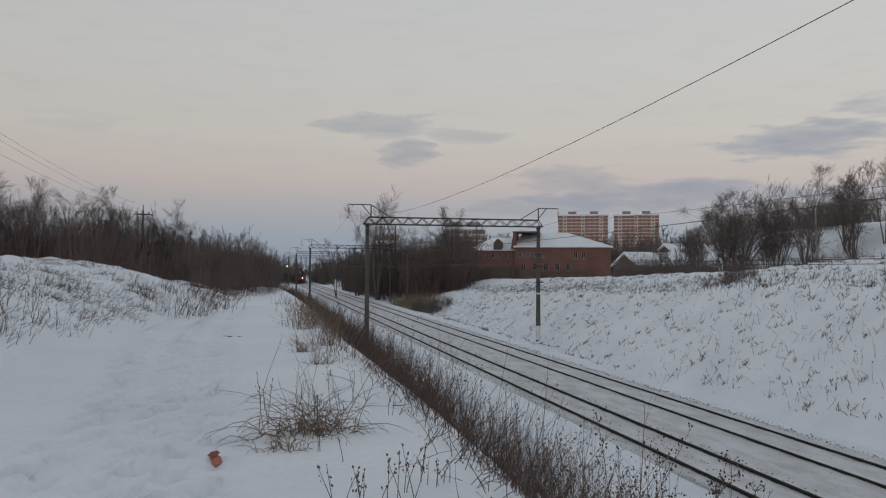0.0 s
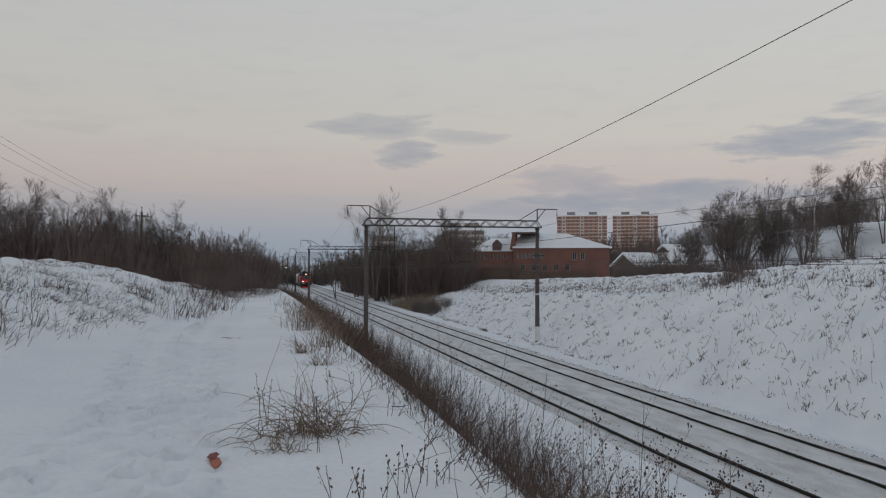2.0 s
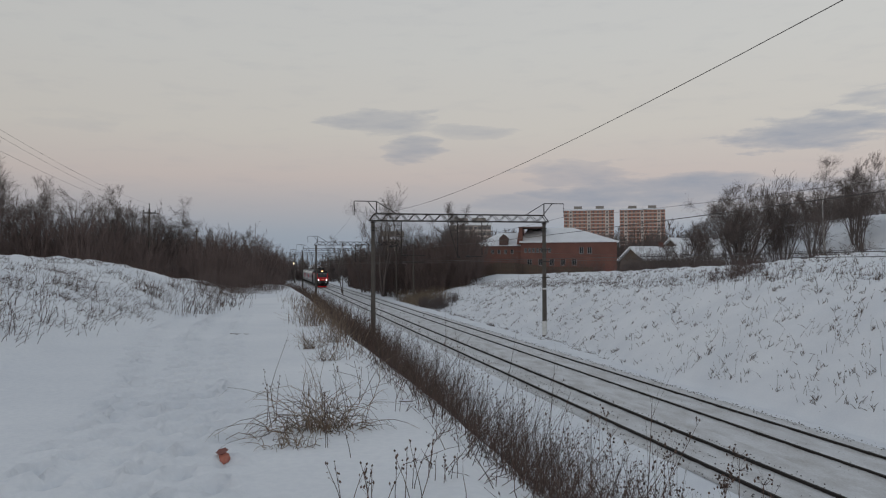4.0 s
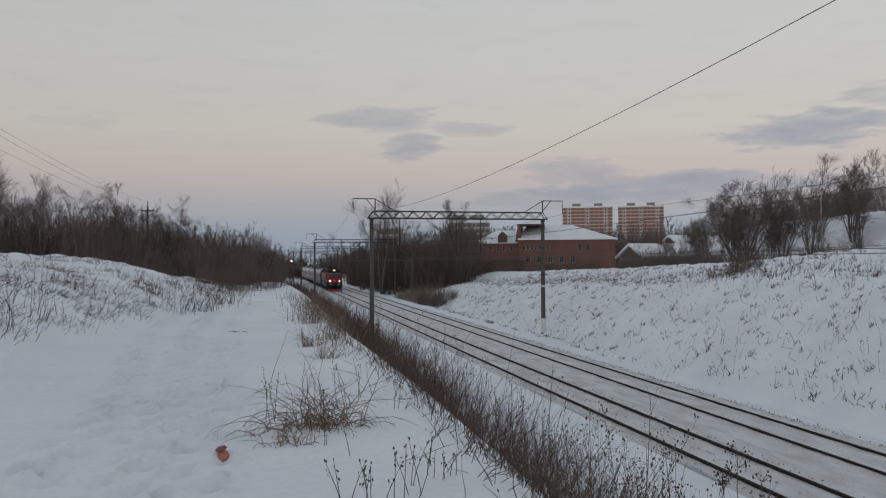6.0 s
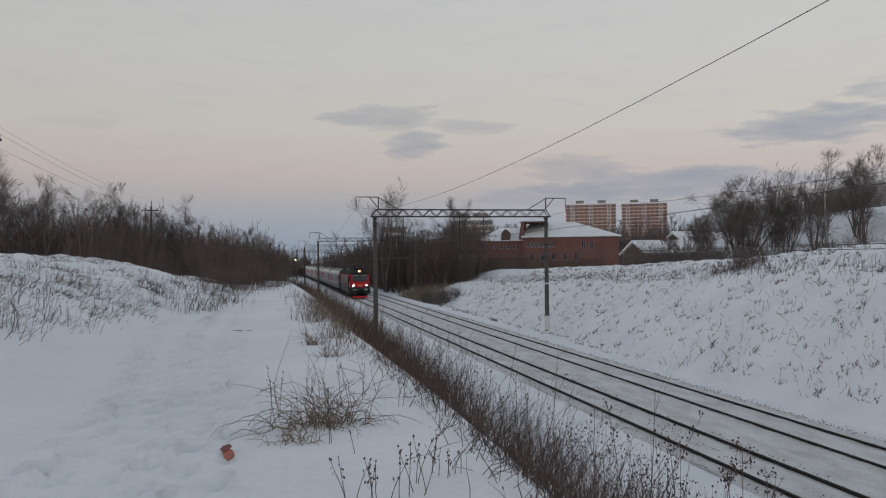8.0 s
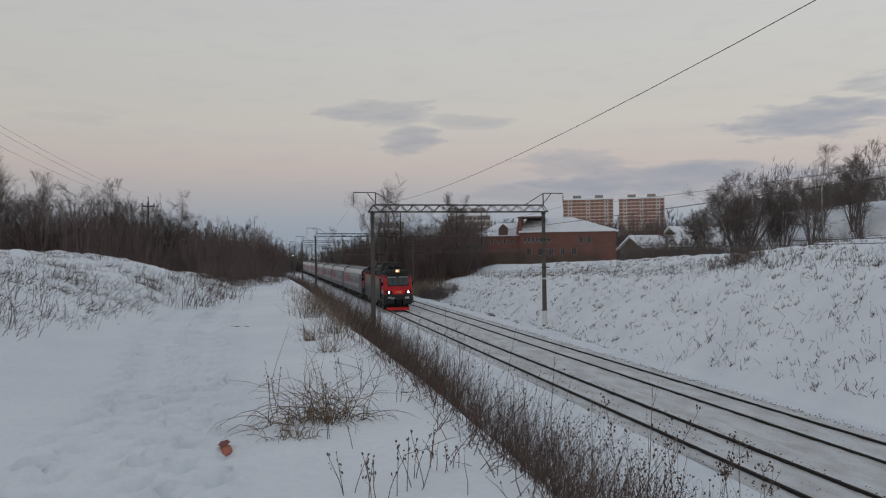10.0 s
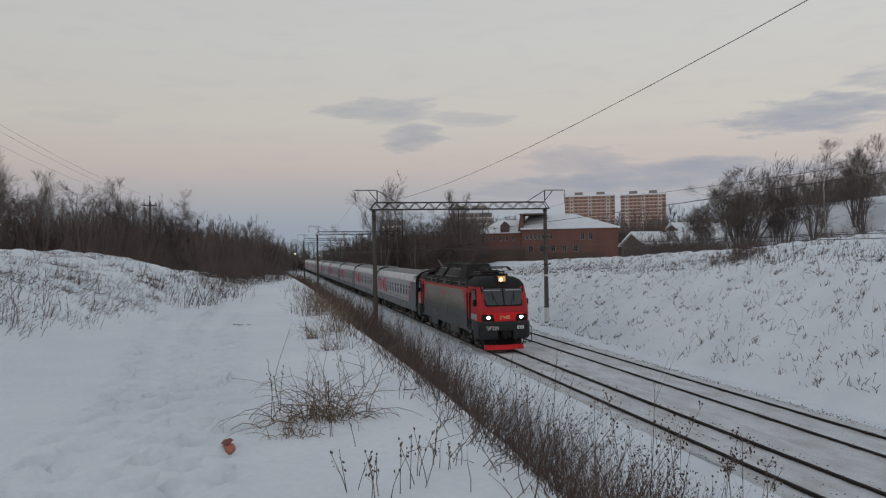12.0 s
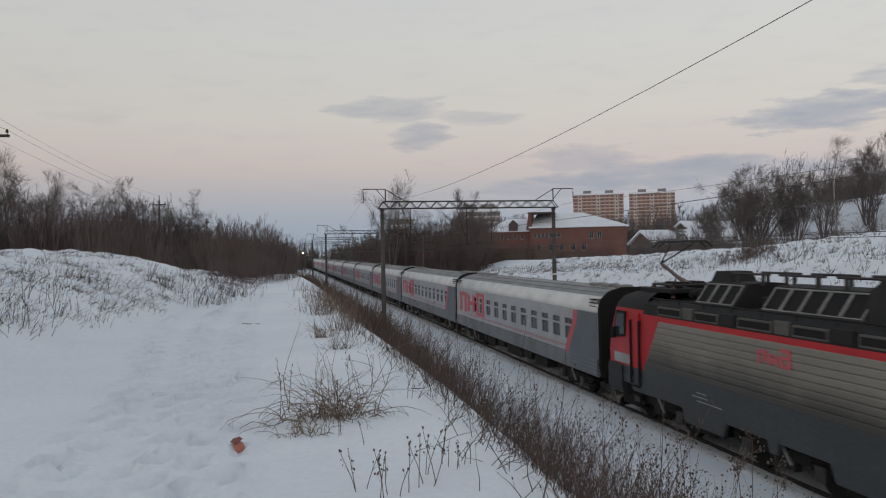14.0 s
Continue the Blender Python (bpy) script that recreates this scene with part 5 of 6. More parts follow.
    bm = B()
    loft(bm, [[(-1.1, y, 4.12), (-0.75, y, z), (0.75, y, z), (1.1, y, 4.12)] for y, z in ((5.1, 4.3), (5.75, 5.06), (7.1, 5.06), (7.45, 4.84))])
    part("resistor_housing", bm, ROOF_GREY, loco)
    bm = B()
    loft(bm, [[(-0.5, y, 4.8), (-0.35, y, z), (0.35, y, z), (0.5, y, 4.8)] for y, z in ((13.3, 4.8), (13.5, 5.12), (14.3, 5.12), (14.6, 4.8))])
    part("switch_housing", bm, ROOF_GREY, loco)
    # bus bars on insulators
    for x in (-0.5, 0.45):
        bm = B()
        for a, b in ((5.6, 8.8), (9.2, 11.0), (11.4, 13.2)):
            rod(bm, (x, a, 5.08), (x, b, 5.08), 0.035, n=5)
            for yy in (a + 0.3, b - 0.3):
                rod(bm, (x, yy, 4.78), (x, yy, 5.08), 0.055, n=6)
        part("bus_bar", bm, STEEL_DARK, loco)
    for y in (4.9, 11.6, 14.9, 15.4):
        bm = B()
        rod(bm, (-0.6, y, 4.35), (0.6, y, 4.6), 0.12, 0.12, 8)
        rod(bm, (0.5, y, 4.1), (0.5, y, 4.6), 0.08, n=8)
        part("roof_switch", bm, ROOF_GREY, loco)
    pantograph(loco, 3.1, False)
    pantograph(loco, LOCO_L - 3.17, True)
    cab(loco, False, True)
    cab(loco, True, False)
    # floor, boxes and running gear
    bm = B()
    box(bm, -1.38, 0.9, 1.15, 1.38, LOCO_L - 0.9, 1.5)
    part("underframe", bm, UNDER, loco)
    wheels = []
    for yc in (3.5, LOCO_L / 2, LOCO_L - 3.5):
        bogie(loco, yc, 2.9, 0.62, 1.12)
        for e in (-1.45, 1.45):
            wheels.append(wheelset(loco, yc + e, 0.625))
    for ya in (6.3, 13.1):
        bm = B()
        box(bm, -1.2, ya, 0.35, 1.2, ya + 1.5, 1.2, 0.05)
        part("under_box", bm, UNDER, loco)
    return loco, wheels


COACH_PITCH, COACH_L = 24.8, 24.2


def coach():
    """A passenger coach; y = 0 at its leading end."""
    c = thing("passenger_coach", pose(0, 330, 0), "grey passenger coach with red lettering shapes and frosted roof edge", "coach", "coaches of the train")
    L = COACH_L
    # side walls around the window openings, upper strip, lower strip and pillars
    wins = [3.0, 4.5, 6.0, 7.6, 9.25, 10.95, 12.6, 14.25, 15.95, 17.6, 19.2]
    WZ0, WZ1 = 2.08, 3.04
    for s in (-1, 1):
        bm = B()
        box(bm, s * 1.44, 0, WZ1, s * 1.53, L, 3.42)
        box(bm, s * 1.44, 0, 1.62, s * 1.53, L, WZ0)
        edges = [0] + [e for w in wins for e in (w - 0.46, w + 0.46)] + [L]
        for a, b in zip(edges[::2], edges[1::2]):
            box(bm, s * 1.44, a, WZ0, s * 1.53, b, WZ1)
        w = part("side_wall", bm, SILVER, c, "silver-grey side wall")
        bm = B()
        sec = [(1.44, 0.98), (1.49, 0.95), (1.535, 1.05), (1.545, 1.3), (1.535, 1.61), (1.44, 1.61)]
        loft(bm, [[(s * x, y, z) for x, z in sec] for y in (0, L)])
        bmesh.ops.recalc_face_normals(bm, faces=bm.faces)
        part("skirt", bm, SILVER_LOW, c, "darker grey lower side")
        for k in range(4):
            bm = B()
            box(bm, s * 1.53, 0, 1.10 + k * 0.15, s * 1.552, L, 1.14 + k * 0.15)
            part("rib", bm, SILVER_LOW, w)
        for y in wins:
            bm = B()
            box(bm, s * 1.46, y - 0.47, WZ0 - 0.02, s * 1.49, y + 0.47, WZ1 + 0.02)
            p = part("window_pane", bm, GLASS, c, "dark window pane")
            bm = B()
            for a, b, z0, z1 in ((-0.47, -0.44, WZ0, WZ1), (0.44, 0.47, WZ0, WZ1), (-0.47, 0.47, WZ1 - 0.05, WZ1), (-0.47, 0.47, WZ0, WZ0 + 0.05), (-0.43, 0.43, WZ1 - 0.38, WZ1 - 0.29)):
                box(bm, s * 1.48, y + a, z0, s * 1.536, y + b, z1)
            part("window_frame", bm, SILVER, p)
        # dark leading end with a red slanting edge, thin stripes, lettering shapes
        bm = B()
        for a, b, z0, z1 in ((0, 1.55, 1.0, 3.4),):
            loft(bm, [[(s * 1.535, 0.0, z), (s * 1.549, 0.0, z), (s * 1.549, 2.2 + q, z), (s * 1.535, 2.2 + q, z)] for z, q in ((1.0, 0.75), (1.7, 0.75), (2.1, 0.5), (2.6, 0.12), (3.0, -0.18), (3.4, -0.25))])
        bmesh.ops.recalc_face_normals(bm, faces=bm.faces)
        part("end_panel", bm, END_GREY, w, "dark grey end panel")
        bm = B()
        loft(bm, [[(s * 1.535, 2.2 + q, z), (s * 1.553, 2.2 + q, z), (s * 1.553, 2.64 + q, z), (s * 1.535, 2.64 + q, z)] for z, q in ((1.6, 0.78), (1.7, 0.75), (2.1, 0.5), (2.6, 0.12), (3.0, -0.18), (3.38, -0.25))])
        bmesh.ops.recalc_face_normals(bm, faces=bm.faces)
        part("red_edge", bm, COACH_RED, w, "red slanting stripe")
        for z, a, b, m in ((1.72, 0.8, 11.0, PALE_GREY), (1.86, 2.2, 16.0, PALE_GREY), (1.80, 2.0, 21, COACH_RED)):
            bm = B()
            box(bm, s * 1.53, a, z, s * 1.541, b, z + 0.03)
            part("stripe", bm, m, w)
        for a, b, z0, z1 in ((0, 0.28, 1.95, 3.2), (0, 0.9, 2.95, 3.2), (0.62, 0.9, 1.95, 3.2), (1.05, 1.3, 2.05, 3.1), (1.25, 1.7, 2.45, 2.7), (1.65, 1.9, 2.05, 3.1), (2.1, 2.35, 1.95, 3.3), (2.1, 3.0, 3.08, 3.3), (2.75, 3.0, 1.95, 3.3), (2.1, 3.0, 1.9, 2.1)):
            y = lambda q: 16.9 + 2.1 * (q if s > 0 else 3.0 - q)
            bm = B()
            box(bm, s * 1.53, min(y(a), y(b)), z0, s * 1.55, max(y(a), y(b)), z1)
            part("emblem_bar", bm, COACH_RED, w, "large red emblem bar")
        bm = B()
        box(bm, s * 1.5, 0.55, 1.15, s * 1.545, 1.3, 3.15, 0.03)
        part("coach_door", bm, END_GREY, c, "grey coach door")
        bm = B()
        loft(bm, [[(s * x, y, z) for x, z in ((1.53, 3.40), (1.50, 3.62), (1.38, 3.86), (1.18, 4.02), (1.10, 3.9), (1.4, 3.4))] for y in (0.02, L - 0.02)])
        bmesh.ops.recalc_face_normals(bm, faces=bm.faces)
        part("roof_edge", bm, FROST, c, "pale frosted roof edge", True)
    bm = B()
    arc = [(1.19, 4.015), (0.9, 4.15), (0.6, 4.24), (0.3, 4.29), (0, 4.30), (-0.3, 4.29), (-0.6, 4.24), (-0.9, 4.15), (-1.19, 4.015), (-1.1, 3.9), (1.1, 3.9)]
    loft(bm, [[(x, y, z) for x, z in arc] for y in (0.0, L)])
    bmesh.ops.recalc_face_normals(bm, faces=bm.faces)
    r = part("roof", bm, COACH_ROOF, c, "grey ribbed coach roof")
    for x, z in ((-0.95, 4.13), (-0.55, 4.255), (0.55, 4.255), (0.95, 4.13)):
        bm = B()
        box(bm, x - 0.025, 0.4, z - 0.03, x + 0.025, L - 0.4, z + 0.03)
        part("roof_rib", bm, COACH_ROOF, r)
    for y in (0.9, 2.1, 3.4, 20.5, 22.2, 23.2):
        bm = B()
        box(bm, -0.3, y - 0.3, 4.2, 0.3, y + 0.3, 4.42, 0.06)
        part("roof_ventilator", bm, VENT_GREY, r)
    for ya in (0.0, L - 0.1):
        part("end_wall", box(B(), -1.44, ya, 1.0, 1.44, ya + 0.1, 3.95), SILVER_LOW, c)
    for e in (-1, 1):
        # ladder frame on the roof's end, bellows, buffers
        y = 0 if e < 0 else L
        bm = B()
        ring = [(1.32, 1.05), (1.40, 1.5), (1.40, 3.5), (1.3, 3.85), (1.0, 4.12), (0.5, 4.26), (-0.5, 4.26), (-1.0, 4.12), (-1.3, 3.85), (-1.40, 3.5), (-1.40, 1.5), (-1.32, 1.05)]
        loft(bm, [[(x * k, y + e * d, (z - 2.6) * k + 2.6) for x, z in ring] for d, k in ((-0.02, 1.0), (0.06, 1.07), (0.1, 1.02), (0.16, 1.07), (0.2, 1.02), (0.27, 1.06))])
        bmesh.ops.recalc_face_normals(bm, faces=bm.faces)
        part("bellows", bm, BLACK, c, "black rubber gangway bellows")
        bm = B()
        rod(bm, (0, y, 1.05), (0, y + e * 0.3, 1.05), 0.14, n=8)
        part("coupler", bm, UNDER, c)
        for s in (-1, 1):
            bm = B()
            a = y - e * 0.05
            for q in range(4):
                box(bm, s * 1.30, a - e * 0.1, 3.5 + q * 0.13, s * 1.50, a - e * 0.75, 3.53 + q * 0.13)
            part("end_grille", bm, BLACK, c)
            bm = B()
            for z in (0.5, 0.75, 0.98):
                box(bm, s * 1.3, y - e * 0.5, z, s * 1.52, y - e * 1.2, z + 0.04)
            part("entry_steps", bm, UNDER, c)
    bm = B()
    box(bm, -1.3, 0.3, 0.85, 1.3, L - 0.3, 1.1)
    part("underframe", bm, UNDER, c)
    for ya, ln, z in ((6.3, 1.8, 0.42), (8.6, 1.3, 0.5), (10.4, 2.4, 0.38), (13.4, 1.2, 0.55), (15.2, 1.6, 0.45), (17.0, 0.8, 0.5)):
        for s in (-1, 1):
            bm = B()
            box(bm, s * 0.75, ya + (0.3 if s > 0 else 0), z, s * 1.36, ya + ln, 0.98, 0.04)
            part("equipment_box", bm, UNDER, c)
    for yc in (3.5, L - 3.5):
        bogie(c, yc, 2.4, 0.475, 1.08)
        for e in (-1.2, 1.2):
            wheelset(c, yc + e, 0.475)
    return c


LOCO, LOCO_WHEELS = locomotive()
FIRST = coach()
COACHES = [FIRST] + [copy_thing(FIRST, pose(0, 330 + COACH_PITCH * k, 0)) for k in range(1, 13)]


# ---- line-side signal far down the line ----
def signal(x, y):
    t = thing("railway_signal", pose(x, y, 0), "railway signal mast with one pale lamp lit", "signal")
    bm = B()
    rod(bm, (0, 0, gz(x, y) - 0.4), (0, 0, 7.2), 0.1, n=8)
    part("mast", bm, CONCRETE, t)
    bm = B()
    box(bm, -0.3, -0.12, 5.3, 0.3, 0.12, 7.0, 0.08)
    h = part("signal_head", bm, BLACK, t)
    bm = B()
    rod(bm, (0, -0.2, 6.4), (0, -0.1, 6.4), 0.22, n=12)
    part("lamp", bm, SIGNAL_GLOW, h, "lit lamp")


signal(-4.0, 318)


def nose_at(t):
    """Where the locomotive's nose is on the line: it slows a little on the way."""
    return 292.72 - 22.751 * t + 0.17041 * t * t - 0.08 * max(0.0, t - 12.5) ** 2


def motions():
    times = [k * 0.5 for k in range(29)]
    walk(LOCO, [(t, pose(0, nose_at(t), 0)) for t in times])
    for k, c in enumerate(COACHES):
        walk(c, [(t, pose(0, nose_at(t) + 20.8 + COACH_PITCH * k, 0)) for t in times])
    wheels = [(w, 0.625) for w in LOCO_WHEELS] + [(w, 0.475) for c in COACHES for w in c.children if w.name.startswith("wheelset")]
    for w, r in wheels:
        y, z = w.location.y, w.location.z
        rows = []
        for k in range(421):
            t = k / FPS
            rows.append((t, pose(0, y, z, math.degrees((292.72 - nose_at(t)) / r))))
        walk(w, rows)


# ---- buildings beyond the far bank ----
WOOD = material("weathered_boards", (0.13, 0.095, 0.07), (0.07, 0.055, 0.045), 0.9, 1.5, 20)
DARK_ROOF = material("brown_sheet_roof", (0.11, 0.065, 0.055), (0.07, 0.05, 0.045), 0.7, 0.8, 10)
TOWER_BRICK = material("orange_brick_far", (0.36, 0.185, 0.135), (0.29, 0.15, 0.11), 0.9, 0.1, 2)
TOWER_PALE = material("pale_render_far", (0.55, 0.47, 0.42), (0.45, 0.38, 0.34), 0.9, 0.1, 2)
TOWER_GREY = material("grey_render_far", (0.27, 0.245, 0.22), (0.22, 0.2, 0.18), 0.9, 0.1, 2)
HOUSE_WALL = material("drab_house_wall", (0.17, 0.13, 0.11), (0.11, 0.09, 0.08), 0.9, 0.6, 8)


FAR_PANE = material("far_window_glass", (0.16, 0.15, 0.15), (0.10, 0.10, 0.105), 0.2, 0.05, 1, bump=0)


def at_wall(x, y, z, dx, dy):
    """A frame whose local x runs along a wall and whose local y runs into the building."""
    d = Vector((dx, dy)).normalized()
    return Matrix(((d.x, -d.y, 0, x), (d.y, d.x, 0, y), (0, 0, 1, z), (0, 0, 0, 1)))


def hip_roof(bm, x0, x1, y0, y1, z, ridge, a, b, over=0.5):
    """A hipped roof over a rectangle; a and b: where its ridge starts and ends."""
    x0, x1, y0, y1 = x0 - over, x1 + over, y0 - over, y1 + over
    m = (y0 + y1) / 2
    v = [bm.verts.new(p) for p in ((x0, y0, z), (x1, y0, z), (x1, y1, z), (x0, y1, z), (a, m, ridge), (b, m, ridge))]
    w = [bm.verts.new(p) for p in ((x0, y0, z - 0.25), (x1, y0, z - 0.25), (x1, y1, z - 0.25), (x0, y1, z - 0.25))]
    for f in ((0, 1, 5, 4), (1, 2, 5), (2, 3, 4, 5), (3, 0, 4)):
        bm.faces.new([v[k] for k in f])
    for k in range(4):
        bm.faces.new((w[k], w[(k + 1) % 4], v[(k + 1) % 4], v[k]))
    bm.faces.new(w[::-1])
    return bm


def brick_building():
    t = thing("brick_building", at_wall(38.7, 172.3, 4.2, 23.9, -9.1), "low red brick building with a snow-covered hipped roof", "building")
    bm = B()
    box(bm, 4.0, 0, -1, 25.4, 14, 6.7)
    w = part("wall", bm, BRICK, t, "red brick wall")
    bm = B()
    box(bm, -6, 1.2, -1, 4.0, 13, 6.0)
    part("wing_wall", bm, BRICK, t, "red brick wall of the wing")
    bm = B()
    hip_roof(bm, 4.2, 25.4, 0, 14, 6.75, 10.1, 5.5, 16.0)
    r = part("roof", bm, ROOF_SNOW, t, "snow-covered hipped roof")
    bm = B()
    hip_roof(bm, -6, 4.0, 1.2, 13, 6.05, 9.0, -1.5, 3.5)
    part("wing_roof", bm, ROOF_SNOW, t, "patchy snow on the wing's roof")
    # stepped gable between the two parts
    bm = B()
    loft(bm, [[(3.1, y, 6.2), (4.4, y, 6.2), (4.4, y, 9.9), (3.7, y, 9.9)] for y in (-0.15, 12)])
    bmesh.ops.recalc_face_normals(bm, faces=bm.faces)
    part("gable_wall", bm, BRICK, t)
    bm = B()
    box(bm, 3.5, -0.3, 9.85, 9.5, 7, 10.15)
    part("gable_cap", bm, DARK_ROOF, t, "brown metal roof cap")
    bm = B()
    loft(bm, [[(-0.9, 0.6, z), (1.1, 0.6, z), (1.1, 5, z), (-0.9, 5, z)] for z in (6.0, 7.6)] + [[(0.0, 0.6, 8.5), (0.2, 0.6, 8.5), (0.2, 5, 8.5), (0.0, 5, 8.5)]])
    part("dormer", bm, DARK_ROOF, t, "dark dormer")
    wins = [(u, 4.3, 0.45, 1.0) for u in (5.1, 6.0, 6.9, 7.8, 8.7, 9.6, 10.5)] + [(u, 4.0, 0.8, 1.4) for u in (17.6, 19.4)] + [(u, 1.4, 0.9, 1.3) for u in (6, 8.5, 11, 13.5, 16)]
    wins += [(u, 4.1, 0.5, 0.9) for u in (-4, -2.5, -1, 0.5, 2)]
    for u, z, ww, hh in wins:
        y0 = 0 if u > 4 else 1.2
        bm = B()
        box(bm, u - ww / 2, y0 - 0.05, z, u + ww / 2, y0 + 0.1, z + hh)
        q = part("window", bm, GLASS, t)
        bm = B()
        for a, b, c, d in ((-ww / 2 - 0.08, -ww / 2, z, z + hh), (ww / 2, ww / 2 + 0.08, z, z + hh), (-ww / 2, ww / 2, z - 0.1, z), (-0.03, 0.03, z, z + hh)):
            box(bm, u + a, y0 - 0.09, c, u + b, y0 + 0.02, d)
        part("frame", bm, PALE_GREY, q)
    return t


def apartment(x, y, dx, dy, w, d, top, walls, label, floors=11, cols=11, base=0.0):
    t = thing("apartment_block", at_wall(x, y, base, dx, dy), label, "apartment block", "distant apartment blocks")
    bm = B()
    box(bm, 0, 0, 0, w, d, top)
    part("wall", bm, walls, t)
    bm = B()
    box(bm, -0.5, -0.5, top, w + 0.5, d + 0.5, top + 1.3)
    part("roof", bm, ROOF_SNOW, t, "snowy flat roof edge")
    for u in (w * 0.28, w * 0.72):
        bm = B()
        box(bm, u - 3.5, 4, top + 1.3, u + 3.5, 11, top + 4.0)
        part("machine_room", bm, TOWER_GREY, t)
    fh = 3.0
    mesh = None
    for c in range(cols):
        u = w * (c + 0.5) / cols
        if c % 4 == 1:
            bm = B()
            box(bm, u - w / cols * 0.42, -1.1, top - fh * floors, u + w / cols * 0.42, 0.05, top - 0.4)
            b = part("balcony_column", bm, TOWER_PALE, t, "pale column of balconies")
        for k in range(floors):
            z = top - fh * (k + 1) + 0.8
            if mesh is None:
                bm = B()
                box(bm, -0.75, -0.06, 0, 0.75, 0.1, 1.4)
                o = part("window", bm, FAR_PANE, t)
                mesh = o.data
            else:
                o = new("window", mesh)
                o.parent = t
            o.location = (u, -1.12 if c % 4 == 1 else 0, z)
    for k in range(floors):
        z = top - fh * (k + 1)
        bm = B()
        box(bm, -0.12, -0.12, z, w + 0.12, 0.1, z + 0.75)
        part("floor_band", bm, TOWER_PALE, t)
    for k in range(floors):
        for v in (0.25, 0.6, 0.85):
            o = new("window", mesh)
            o.parent = t
            o.matrix_basis = pose(w, d * v, top - fh * (k + 1) + 0.8, 0, 0, 90)
    return t


def house(x, y, turn, w, d, h, rise, label):
    z = gz(x, y)
    t = thing("house", pose(x, y, z, 0, 0, turn), label, "house", "small houses")
    bm = B()
    box(bm, -w / 2, -d / 2, -0.6, w / 2, d / 2, h)
    part("wall", bm, HOUSE_WALL, t)
    bm = B()
    loft(bm, [[(e * (w / 2 + 0.4), -d / 2 - 0.4, h - 0.1), (e * (w / 2 + 0.4), 0, h + rise), (e * (w / 2 + 0.4), d / 2 + 0.4, h - 0.1), (e * (w / 2 + 0.4), d / 2 + 0.4, h + 0.15), (e * (w / 2 + 0.4), 0, h + rise + 0.3), (e * (w / 2 + 0.4), -d / 2 - 0.4, h + 0.15)] for e in (-1, 1)])
    bmesh.ops.recalc_face_normals(bm, faces=bm.faces)
    r = part("roof", bm, ROOF_SNOW, t, "snow-covered pitched roof")
    bm = B()
    loft(bm, [[(e * w / 2, -d / 2, h), (e * w / 2, 0, h + rise), (e * w / 2, d / 2, h)] for e in (-1, 1)])
    bmesh.ops.recalc_face_normals(bm, faces=bm.faces)
    part("gable", bm, WOOD, t)
    bm = B()
    box(bm, w * 0.2, -0.3, h + rise * 0.5, w * 0.2 + 0.5, 0.3, h + rise + 0.9)
    part("chimney", bm, BRICK, r)
    for u in (-w * 0.28, w * 0.2):
        bm = B()
        box(bm, u - 0.45, -d / 2 - 0.06, h * 0.4, u + 0.45, -d / 2 + 0.1, h * 0.8)
        part("window", bm, GLASS, t)


brick_building()
apartment(239.7, 652.7, 41.2, -17.6, 43, 20, 52.5, TOWER_BRICK, "distant orange brick apartment block with a snowy roof")
apartment(283.5, 633.5, 34, -17.4, 38, 20, 52.2, TOWER_BRICK, "distant orange brick apartment block with a snowy roof")
apartment(78, 396, 30, -6, 21, 14, 26, TOWER_GREY, "distant grey apartment block behind bare trees", 6, 9)
apartment(36, 350, 14, -2, 9, 12, 17, TOWER_PALE, "distant ochre block behind bare trees", 4, 3)
for px in ((44.5, 112, 10, 7.5, 6, 2.6, 1.9), (50.5, 110, -8, 6, 6, 2.6, 2.0), (54, 117, 12, 8, 7, 3.0, 2.4)):
    house(*px, "small drab house with a snowy roof among bare trees")


def board_fence():
    t = thing("board_fence", pose(0, 0, 0), "weathered brown board fence before the brick building", "fence")
    a, b = Vector((21.0, 142.0)), Vector((45.0, 136.0))
    n = 150
    bm = B()
    box(bm, -0.075, -0.02, 0, 0.075, 0.02, 2.3)
    first = part("board", bm, WOOD, t)
    ang = math.degrees(math.atan2(b.y - a.y, b.x - a.x))
    r = random.Random(5)
    for k in range(n):
        p = a.lerp(b, k / (n - 1))
        m = pose(p.x, p.y, gz(p.x, p.y) - 0.2 + r.uniform(-0.05, 0.05), r.uniform(-1, 1), r.uniform(-1.5, 1.5), ang)
        if k == 0:
            first.matrix_basis = m
        else:
            o = new("board", first.data)
            o.parent = t
            o.matrix_basis = m
    bm = B()
    for h in (0.5, 1.7):
        for k in range(10):
            p, q = a.lerp(b, k / 10), a.lerp(b, (k + 1) / 10)
            rod(bm, (p.x, p.y + 0.06, gz(p.x, p.y) + h), (q.x, q.y + 0.06, gz(q.x, q.y) + h), 0.04, n=4)
    part("fence_rail", bm, WOOD, t)


board_fence()


